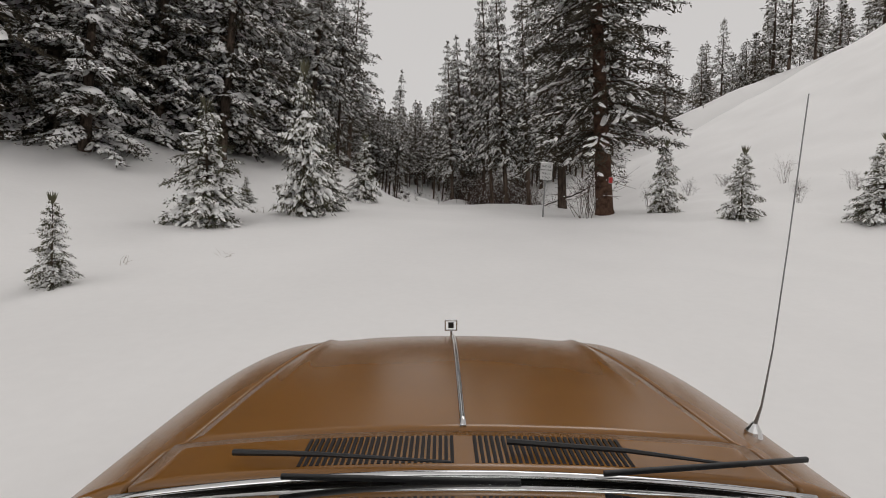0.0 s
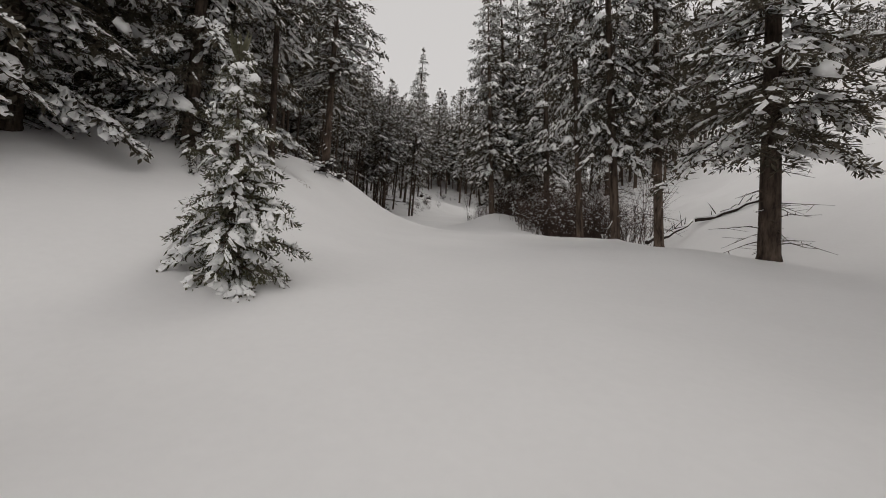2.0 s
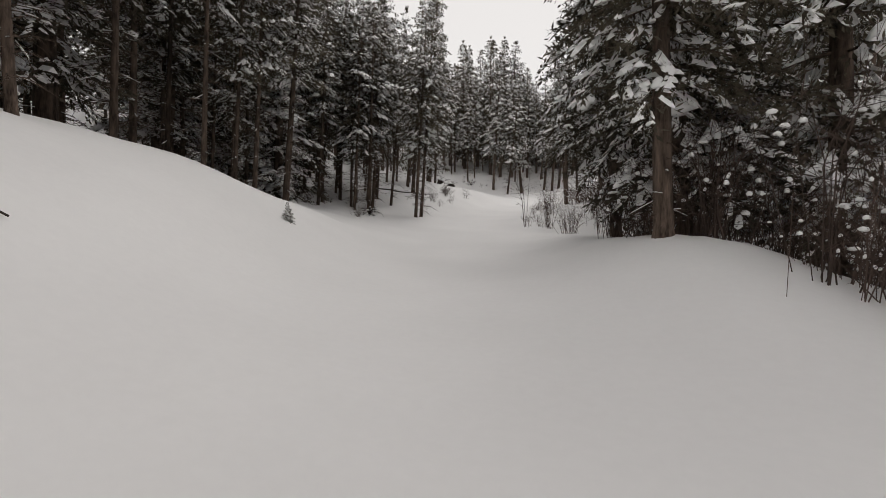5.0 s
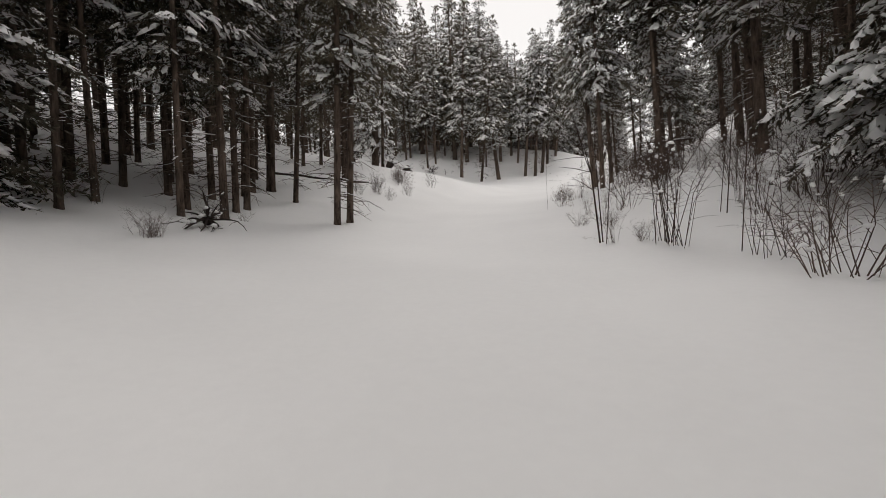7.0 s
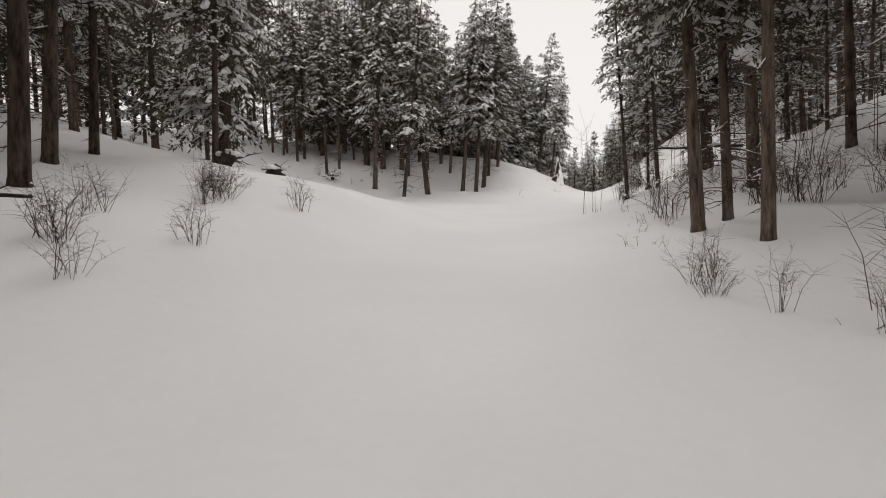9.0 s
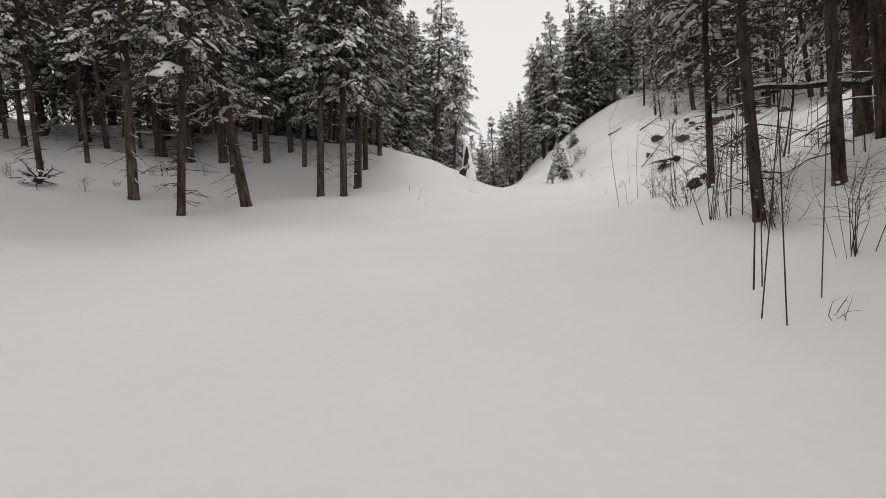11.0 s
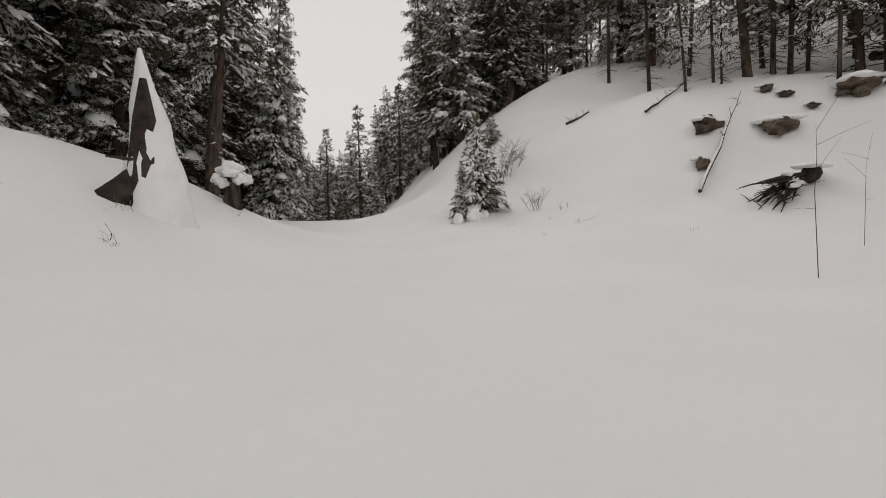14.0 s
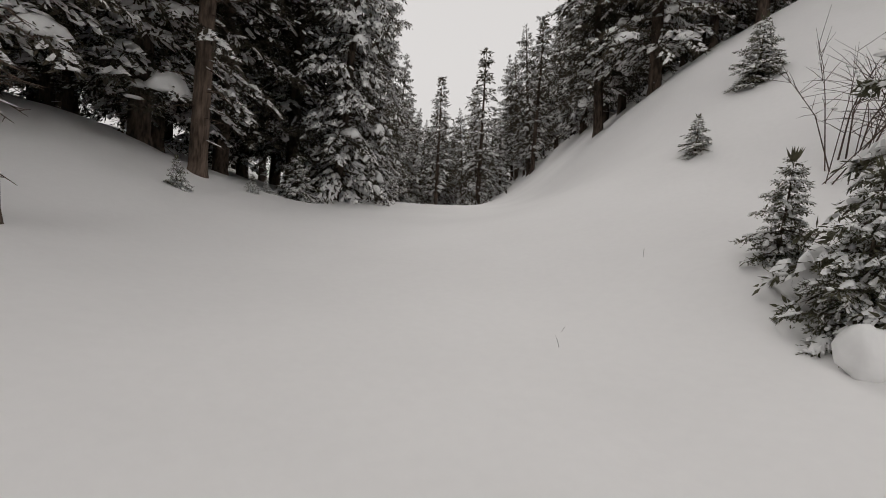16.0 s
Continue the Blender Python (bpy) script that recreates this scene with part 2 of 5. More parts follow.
def on_road(xy):
    """Way along the road, distance to its right, and the road's level, for rows of x, y."""
    s, d, z = (np.zeros(len(xy)) for _ in range(3))
    a, e = line[:-1, :2], line[1:, :2]
    v = e - a
    size = (v**2).sum(1)
    for k in range(0, len(xy), 4000):
        q = xy[k : k + 4000, None] - a[None]
        u = np.clip((q * v).sum(-1) / size, 0, 1)
        off = q - u[..., None] * v
        far = (off**2).sum(-1)
        j = far.argmin(1)
        rows = np.arange(len(j))
        side = np.sign(v[j, 1] * q[rows, j, 0] - v[j, 0] * q[rows, j, 1])
        s[k : k + 4000] = along[j] + u[rows, j] * (along[j + 1] - along[j])
        d[k : k + 4000] = side * np.sqrt(far[rows, j])
        z[k : k + 4000] = line[j, 2] + u[rows, j] * (line[j + 1, 2] - line[j, 2])
    return s, d, z


def profile(table, s, d):
    keys = sorted(table)
    at_off = np.array([np.interp(d, OFF, table[k]) for k in keys])
    j = np.clip(np.searchsorted(keys, s) - 1, 0, len(keys) - 2)
    lo, hi = np.array(keys)[j], np.array(keys)[j + 1]
    u = np.clip((s - lo) / (hi - lo), 0, 1)
    u = u * u * (3 - 2 * u)
    rows = np.arange(len(s))
    return at_off[j, rows] * (1 - u) + at_off[j + 1, rows] * u


def spread(dense, grow):
    """Even steps in the middle, growing steps out to the horizon on both sides."""
    tail, step = [], dense[1] - dense[0]
    far = 0.0
    while far < 1800:
        step *= grow
        far += step
        tail.append(far)
    return np.r_[dense[0] - np.array(tail[::-1]), dense, dense[-1] + np.array(tail)]


GX, GY = spread(np.arange(-22, 48, 0.5), 1.12), spread(np.arange(-6, 140, 0.5), 1.12)
mx, my = np.meshgrid(GX, GY)
flat_xy = np.c_[mx.ravel(), my.ravel()]
gs, gd, gr = on_road(flat_xy)
rise = np.where(gd < 0, profile(LEFT, gs, -gd), profile(RIGHT, gs, gd))
level = (gr + rise).reshape(mx.shape)
for _ in range(5):
    level[1:-1, 1:-1] = (level[1:-1, 1:-1] * 2 + level[:-2, 1:-1] + level[2:, 1:-1] + level[1:-1, :-2] + level[1:-1, 2:]) / 6
# single mounds: x, y, height, reach
for bx, by, bh, br in ((-12.2, 17.2, 0.5, 1.3), (-4.6, 22.6, 0.35, 1.2), (-9.4, 27.0, 0.3, 2.0), (9.6, 100.2, 0.3, 1.6), (-13.0, 66.0, 0.25, 1.5), (16.3, 111.0, 0.7, 2.2), (17.0, 122.8, 0.7, 2.8), (28.9, 116.3, 1.1, 2.6), (25.4, 111.7, 0.35, 0.9), (37.0, 120.5, 1.3, 4.0), (-5.4, 35.2, 0.5, 2.0), (1.4, 44.2, 0.45, 1.6)):
    level += bh * np.exp(-((mx - bx) ** 2 + (my - by) ** 2) / (2 * br**2))
lumps = np.array([noise.fractal(Vector((x * 0.16, y * 0.16, 3.0)), 1.0, 2.0, 4) for x, y in flat_xy]).reshape(mx.shape)
soft = np.array([noise.noise(Vector((x * 0.9, y * 0.9, 7.0))) for x, y in flat_xy]).reshape(mx.shape)
edge = np.clip((np.abs(gd).reshape(mx.shape) - 1.5) / 4, 0.12, 1)
level += lumps * 0.28 * edge + soft * 0.055 * edge
nx, ny = len(GX), len(GY)
quads = [(j * nx + i, j * nx + i + 1, (j + 1) * nx + i + 1, (j + 1) * nx + i) for j in range(ny - 1) for i in range(nx - 1)]
ground = mesh_object("ground", np.c_[flat_xy, level.ravel()], quads, SNOW, smooth=True)
tagged(ground, "deep untracked snow over a forest road and its banks", "ground", kind="structure")


def gz(x, y):
    i, j = np.clip(np.searchsorted(GX, x) - 1, 0, nx - 2), np.clip(np.searchsorted(GY, y) - 1, 0, ny - 2)
    u, v = (x - GX[i]) / (GX[i + 1] - GX[i]), (y - GY[j]) / (GY[j + 1] - GY[j])
    return float((level[j, i] * (1 - u) + level[j, i + 1] * u) * (1 - v) + (level[j + 1, i] * (1 - u) + level[j + 1, i + 1] * u) * v)


def beside(s, d):
    """The place s metres along the road and d metres to its right."""
    x, y = np.interp(s, along, line[:, 0]), np.interp(s, along, line[:, 1])
    x2, y2 = np.interp(s + 1, along, line[:, 0]), np.interp(s + 1, along, line[:, 1])
    way = np.array([x2 - x, y2 - y]) / math.hypot(x2 - x, y2 - y)
    return x + way[1] * d, y - way[0] * d


# ---- trees ----
def dome(pile, p, along_way, r, h, rnd, sides=7):
    """A lump of snow that sags over what it lies on, longer along one way."""
    ax = Vector((along_way[0], along_way[1], 0))
    ax = ax.normalized() if ax.length > 1e-4 else Vector((1, 0, 0))
    cross = Vector((-ax.y, ax.x, 0))
    stretch = rnd.uniform(1.2, 2.2)
    wobble = [rnd.uniform(0.8, 1.2) for _ in range(sides)]
    verts, faces = [], []
    for rr, zz in ((0.72, -0.5), (1.0, 0.02), (0.66, 0.66)):
        for k in range(sides):
            a = 2 * math.pi * k / sides
            j = wobble[k] * rnd.uniform(0.93, 1.07)
            verts.append(p + (ax * math.cos(a) * stretch + cross * math.sin(a)) * r * rr * j + Vector((0, 0, h * (zz + rnd.uniform(-0.12, 0.12)))))
    verts.append(p + Vector((0, 0, h * 0.9)))
    for k in range(sides):
        n = (k + 1) % sides
        faces += [(k, n, sides + n, sides + k), (sides + k, sides + n, 2 * sides + n, 2 * sides + k), (2 * sides + k, 2 * sides + n, 3 * sides)]
    pile.add(verts, faces)


class Sprigs:
    """Collects the small needle sprigs and snow flecks of a crown as arrays of four-cornered leaves."""

    def __init__(self):
        self.rows = []

    def add(self, quads):
        self.rows.append(np.asarray(quads, np.float32).reshape(-1, 4, 3))

    def mesh(self, name, mat, parent, label=""):
        corners = np.concatenate(self.rows) if self.rows else np.zeros((0, 4, 3), np.float32)
        n = len(corners)
        me = bpy.data.meshes.new(name)
        me.vertices.add(4 * n)
        me.vertices.foreach_set("co", corners.ravel())
        me.loops.add(4 * n)
        me.loops.foreach_set("vertex_index", np.arange(4 * n, dtype=np.int32))
        me.polygons.add(n)
        me.polygons.foreach_set("loop_start", np.arange(0, 4 * n, 4, dtype=np.int32))
        me.materials.append(mat)
        me.update(calc_edges=True)
        ob = new(name, me)
        ob.parent = parent
        ob["kind"] = "stuff"
        return tagged(ob, label) if label else ob


def unit(v):
    return v / np.maximum(np.linalg.norm(v, axis=-1, keepdims=True), 1e-6)


def snow_pad(pile, line_at, u0, u1, side, width, rnd):
    """A lumpy cushion of snow that follows a bough from u0 to u1 and thins out at both ends."""
    n = 5
    verts, faces = [], []
    for i in range(n + 1):
        u = u0 + (u1 - u0) * i / n
        swell = (0.25 + 0.75 * math.sin(math.pi * (0.12 + 0.76 * i / n))) * rnd.uniform(0.7, 1.25)
        w, h = width * swell, width * swell * rnd.uniform(0.45, 0.75)
        c = Vector(line_at(u)) + Vector((0, 0, 0.015))
        shift = side * (w * rnd.uniform(-0.3, 0.3))
        for a, z in ((-1.0, -0.25), (-0.62, 0.62), (0.05, 1.0), (0.66, 0.55), (1.0, -0.3), (0.0, -0.35)):
            verts.append(c + shift + side * (w * a * rnd.uniform(0.85, 1.15)) + Vector((0, 0, h * z)))
    for i in range(n):
        for k in range(6):
            p, q = 6 * i + k, 6 * i + (k + 1) % 6
            faces.append((p, q, q + 6, p + 6))
    faces += [(5, 4, 3, 2, 1, 0), tuple(6 * n + k for k in range(6))]
    pile.add(verts, faces)


def bough(needles, flecks, snow, wood, start, az, length, lift, droop, rnd, gen, step, blade, snowy, clump, dust):
    """A bough: a drooping limb, side twigs set with short needle sprigs, flecks and cushions of snow on top."""
    out = np.array([math.cos(az), math.sin(az), 0.0])
    side = np.array([-out[1], out[0], 0.0])
    bend, foot = rnd.uniform(-0.15, 0.15), np.array(start)

    def at(u):
        u = np.asarray(u, float)[..., None]
        return foot + out * (length * u) + side * (bend * length * u * u) + np.array([0, 0, length]) * (lift * u - droop * u * u)

    if wood is not None:
        wood.rod([Vector(at(u)) for u in (0, 0.35, 0.7, 1)], [0.014 + 0.009 * length, 0.011 + 0.006 * length, 0.008 + 0.002 * length, 0.003], 3)
    n = max(4, int(2 * length / step))
    u = 0.1 + 0.9 * (np.arange(n) + gen.random(n)) / n
    sgn = np.where(np.arange(n) % 2, 1.0, -1.0)
    reach = np.minimum(0.75, 0.45 * length) * (1.12 - 0.85 * u) * gen.uniform(0.6, 1.25, n) + 0.35 * blade
    way = unit(out * gen.uniform(0.45, 1.0, (n, 1)) + side * (sgn * gen.uniform(0.35, 1.0, n))[:, None] + np.array([0, 0, 1.0]) * gen.uniform(-0.55, 0.12, (n, 1)))
    m = max(3, int(np.mean(reach) / (0.55 * blade)) + 2)
    v = (np.arange(m) + gen.random((n, m))) / m
    p = at(u)[:, None] + way[:, None] * (reach[:, None] * v)[..., None]
    p[..., 2] -= 0.3 * reach[:, None] * v**2
    lead = unit(way[:, None] * 0.9 + gen.normal(0, 0.5, (n, m, 3)) + np.array([0, 0, -0.12]))
    size = (blade * gen.uniform(0.6, 1.3, (n, m)))[..., None]
    flat = unit(np.cross(lead, np.array([0, 0, 1.0]) + gen.uniform(-0.7, 0.7, (n, m, 3)))) * size * gen.uniform(0.10, 0.2, (n, m, 1))
    tip, mid = p + lead * size, p + lead * size * 0.45
    needles.add(np.stack([p, mid + flat, tip, mid - flat], 2))
    # snow lies twig by twig, thick on some boughs and hardly any on others
    cover = dust * rnd.choice((0.15, 0.6, 1.1, 1.7, 2.4))
    white = gen.random(n) < cover
    if white.any():
        k = int(white.sum())
        a = at(u[white]) + way[white] * (reach[white] * gen.uniform(0.0, 0.3, k))[:, None]
        d = p[white, -1] + way[white] * 0.04
        across = unit(np.cross(way[white], (0, 0, 1.0))) * (np.minimum(0.64 * min(blade, 0.2), 0.26 * reach[white]) * gen.uniform(0.4, 1.3, k))[:, None]
        high = np.array([0, 0, 1.0]) * (0.75 * np.linalg.norm(across, axis=1, keepdims=True) + 0.015)
        b, c = a + (d - a) * gen.uniform(0.12, 0.3, (k, 1)), a + (d - a) * gen.uniform(0.65, 0.9, (k, 1))
        b[:, 2] += 0.01
        b_left, b_right, c_left, c_right = (q + across * gen.uniform(0.7, 1.15, (k, 1)) * w for q, w in ((b, 0.8), (b, -0.8), (c, 1.0), (c, -1.0)))
        b_top, c_top = b + high * gen.uniform(0.7, 1.1, (k, 1)), c + high * gen.uniform(0.6, 1.2, (k, 1))
        for some in ((b_left, c_left, c_top, b_top), (b_top, c_top, c_right, b_right), (a, b_left, b_top, b_right), (d, c_right, c_top, c_left)):
            flecks.add(np.stack(some, 1))
    if rnd.random() < snowy and length > 0.3:
        s3 = Vector(side)
        for _ in range(rnd.choice((1, 1, 2))):
            u0 = rnd.uniform(0.25, 0.7)
            big = clump * rnd.choice((0.45, 0.6, 0.8, 1.0, 1.5)) * min(1.25, 0.45 + 0.4 * length)
            snow_pad(snow, at, u0, min(1.03, u0 + rnd.uniform(0.18, 0.42) * min(1, 1.3 / length)), s3, big, rnd)
        for k in rnd.sample(range(n), min(n, 2)):
            q = Vector(p[k, m // 2])
            dome(snow, q, way[k], clump * rnd.uniform(0.25, 0.55), clump * rnd.uniform(0.18, 0.4), rnd, 6)


def trunk_pile(height, base, rnd, lean, sides=9):
    n = 12
    sway = [rnd.uniform(-1, 1) for _ in range(4)]

    def centre(z):
        u = z / height
        return Vector((lean[0] * z + 0.05 * sway[0] * math.sin(3 * u + sway[1]), lean[1] * z + 0.05 * sway[2] * math.sin(3 * u + sway[3]), z))

    pile = Pile()
    zs = [-0.6, 0.0, 0.25] + [height * k / n for k in range(1, n + 1)]
    pile.add(*tube([centre(z) for z in zs], [base * 1.35, base * 1.25, base * 1.02] + [base * (1 - 0.94 * (k / n) ** 1.15) for k in range(1, n + 1)], sides))
    return pile, centre


def make_tree(kind, seed, height, base, crown_from, radius, gap, per, step, blade, snowy, clump, label, bark, needle, lean=(0, 0), dead=0, shape=0.75, dust=0.3):
    rnd, gen = random.Random(seed), np.random.default_rng(seed)
    root = new(kind)
    tagged(root, label, "tree")
    wood, centre = trunk_pile(height, base, rnd, lean)
    needles, flecks, snow = Sprigs(), Sprigs(), Pile()
    z = crown_from
    while z < height - 0.12:
        u = (z - crown_from) / (height - crown_from)
        reach = radius * (1 - u) ** shape * (0.72 + 0.28 * min(1, u * 6)) + 0.05
        first = rnd.uniform(0, 2 * math.pi)
        for k in range(per):
            if rnd.random() < 0.15:
                continue
            az = first + 2 * math.pi * (k + rnd.uniform(-0.35, 0.35)) / per
            size = reach * rnd.uniform(0.5, 1.22)
            bough(needles, flecks, snow, wood if size > 0.5 else None, centre(z + rnd.uniform(-0.5, 0.5) * gap), az, size, 0.45 * u - 0.05 + rnd.uniform(-0.12, 0.18), rnd.uniform(0.2, 0.55) * (1.1 - 0.6 * u),
                  rnd, gen, step, blade, snowy, clump, dust)
        z += gap * rnd.uniform(0.7, 1.3)
    tip = np.array(centre(height)) - (0, 0, 0.3)
    for k in range(10):
        way = unit(np.array([rnd.uniform(-0.5, 0.5), rnd.uniform(-0.5, 0.5), 1.0]))
        flat = unit(np.cross(way, (0, 1, 0.2))) * 0.03
        needles.add([tip, tip + way * 0.22 + flat, tip + way * 0.45, tip + way * 0.22 - flat])
    for k in range(dead):
        z = rnd.uniform(0.12, 1.0) * crown_from
        az, size = rnd.uniform(0, 6.28), rnd.uniform(0.2, 1.1)
        p = centre(z)
        q = p + Vector((math.cos(az), math.sin(az), rnd.uniform(-0.5, 0.1))) * size
        bend = Vector((rnd.uniform(-1, 1), rnd.uniform(-1, 1), rnd.uniform(0, 1))) * size * 0.12
        wood.rod([p, p.lerp(q, 0.4) + bend, p.lerp(q, 0.75) + bend * 0.4, q], [0.016, 0.011, 0.007, 0.003], 3)
        for u in (0.4, 0.55, 0.75):
            fork = p.lerp(q, u) + bend * (1.2 - u)
            wood.rod([fork, fork + Vector((rnd.uniform(-1, 1), rnd.uniform(-1, 1), rnd.uniform(-0.5, 0.3))) * size * 0.4], [0.007, 0.003], 3)
        if rnd.random() < 0.3:
            snow_pad(snow, lambda u, p=p, q=q, bend=bend: p.lerp(q, u) + bend * 0.7, 0.2, 0.7, Vector((-math.sin(az), math.cos(az), 0)), 0.025, rnd)
    mesh_object("trunk", wood.v, wood.f, bark, root, smooth=True)
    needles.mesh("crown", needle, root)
    flecks.mesh("twig_snow", SNOW_LOAD, root, "snow caught along the twigs")
    if snow.v:
        mesh_object("snow_load", snow.v, snow.f, SNOW_LOAD, root, "white cushions of snow lying on the boughs", smooth=True)["kind"] = "stuff"
    return root


FIR_LABEL = "tall dark green fir with snow on its branches"
PINE_LABEL = "slender pine with a bare lower trunk and snow in its crown"
SPRUCE_LABEL = "young spruce bowed under lumps of fresh snow"
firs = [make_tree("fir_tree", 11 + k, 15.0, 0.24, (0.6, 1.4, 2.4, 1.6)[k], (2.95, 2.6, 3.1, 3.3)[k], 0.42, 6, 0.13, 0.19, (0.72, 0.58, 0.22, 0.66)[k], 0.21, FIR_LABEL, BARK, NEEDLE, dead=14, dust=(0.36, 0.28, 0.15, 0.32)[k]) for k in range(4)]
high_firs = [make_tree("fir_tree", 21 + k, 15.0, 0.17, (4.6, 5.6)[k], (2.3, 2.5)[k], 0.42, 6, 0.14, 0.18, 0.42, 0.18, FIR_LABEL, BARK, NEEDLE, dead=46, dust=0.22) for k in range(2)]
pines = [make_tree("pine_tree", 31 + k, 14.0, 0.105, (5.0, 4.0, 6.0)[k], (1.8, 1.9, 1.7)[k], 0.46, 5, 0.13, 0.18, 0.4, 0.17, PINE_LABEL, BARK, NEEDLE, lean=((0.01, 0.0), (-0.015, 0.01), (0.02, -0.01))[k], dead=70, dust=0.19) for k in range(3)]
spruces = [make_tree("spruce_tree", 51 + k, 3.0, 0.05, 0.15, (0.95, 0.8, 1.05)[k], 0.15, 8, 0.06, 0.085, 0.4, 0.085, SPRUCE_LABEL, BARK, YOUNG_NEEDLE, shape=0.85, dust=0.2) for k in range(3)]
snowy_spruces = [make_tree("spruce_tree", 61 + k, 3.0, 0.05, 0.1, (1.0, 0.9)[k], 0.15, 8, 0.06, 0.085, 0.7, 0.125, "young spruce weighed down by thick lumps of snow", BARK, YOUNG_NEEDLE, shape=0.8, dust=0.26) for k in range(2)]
far_firs = [make_tree("fir_tree", 71 + k, 15.0, 0.2, (1.0, 2.0)[k], (2.2, 1.9)[k], 0.62, 5, 0.42, 0.42, 0.5, 0.24, FIR_LABEL, BARK, NEEDLE, dust=0.32) for k in range(2)]
slope_pines = [make_tree("pine_tree", 91 + k, 10.0, 0.085, (1.9, 2.6, 1.4)[k], (1.25, 1.0, 1.4)[k], 0.42, 4, 0.12, 0.17, 0.45, 0.14, "slender pine with snowy drooping boughs on a snow slope", BARK, NEEDLE, dead=22, dust=0.28) for k in range(3)]
big_firs = [make_tree("fir_tree", 101 + k, 16.0, (0.21, 0.19)[k], (3.0, 3.8)[k], (2.5, 2.2)[k], 0.42, 6, 0.12, 0.17, 0.42, 0.19, "tall fir with a dark straight trunk and drooping snowy boughs", BARK, NEEDLE, dead=30, dust=0.22) for k in range(2)]
thin_firs = [make_tree("fir_tree", 111 + k, 15.0, 0.2, (1.8, 2.8)[k], (2.3, 2.1)[k], 0.5, 5, 0.26, 0.3, 0.45, 0.21, FIR_LABEL, BARK, NEEDLE, dead=6, dust=0.3) for k in range(2)]
thin_pines = [make_tree("pine_tree", 121 + k, 14.0, 0.11, (5.2, 4.2)[k], (1.6, 1.7)[k], 0.5, 4, 0.24, 0.28, 0.45, 0.17, PINE_LABEL, BARK, NEEDLE, dead=14, dust=0.24) for k in range(2)]
dark_firs = [make_tree("fir_tree", 131, 16.0, 0.26, 2.6, 2.7, 0.36, 7, 0.085, 0.13, 0.2, 0.16, "tall dark fir with a thick trunk and little snow", RED_BARK, NEEDLE, dead=18, dust=0.12)]
used, standing = set(), []


def plant(proto, x, y, height, rnd, group, turn=None, wide=1.0, sink=0.1, label="", tip=(0, 0)):
    """Stands a copy of a grown tree at x, y; the first call moves the tree itself."""
    full = {**{p: 15.0 for p in firs + high_firs + far_firs + thin_firs}, **{p: 10.0 for p in slope_pines}, **{p: 16.0 for p in big_firs + dark_firs}, **{p: 14.0 for p in pines + thin_pines}, **{p: 3.0 for p in spruces + snowy_spruces}}[proto]
    k = height / full
    if tip == (0, 0) and full > 5:
        (s,), (d,), _ = on_road(np.array([[x, y]]))
        if abs(d) < 14:
            (ax, ay), (bx, by) = beside(s, 0), (x, y)
            tilt = rnd.uniform(2.5, 5.5) / max(abs(d), 0.1)
            tip = ((ax - bx) * tilt, (ay - by) * tilt)
    m = pose(x, y, gz(x, y) - sink, rnd.uniform(-1.5, 1.5), rnd.uniform(-1.5, 1.5), 0) if tip == (0, 0) else pose(x, y, gz(x, y) - sink, -tip[1], tip[0], 0)
    m = m @ pose(0, 0, 0, 0, 0, rnd.uniform(0, 360) if turn is None else turn)
    wide = k * wide * rnd.uniform(0.92, 1.08)
    if proto in used:
        ob = copy_thing(proto, m)
    else:
        used.add(proto)
        ob = proto
        ob.matrix_basis = m
    ob.scale = (wide, wide, k)
    standing.append((x, y))
    tagged(ob, label, group=group)
    return ob


def forest(seed, n, s0, s1, d0, d1, protos, h0, h1, group, room=1.3, wide=1.0):
    rnd = random.Random(seed)
    made = tries = 0
    while made < n and tries < n * 30:
        tries += 1
        d = rnd.uniform(d0, d1)
        x, y = beside(rnd.uniform(s0, s1), d)
        if all((x - a) ** 2 + (y - b) ** 2 > room**2 for a, b in standing):
            plant(rnd.choice(protos) if abs(d) < 19 else rnd.choice(thin_pines if pines[0] in protos else thin_firs), x, y, rnd.uniform(h0, h1), rnd, group, wide=wide)
            made += 1


pick = random.Random(5)
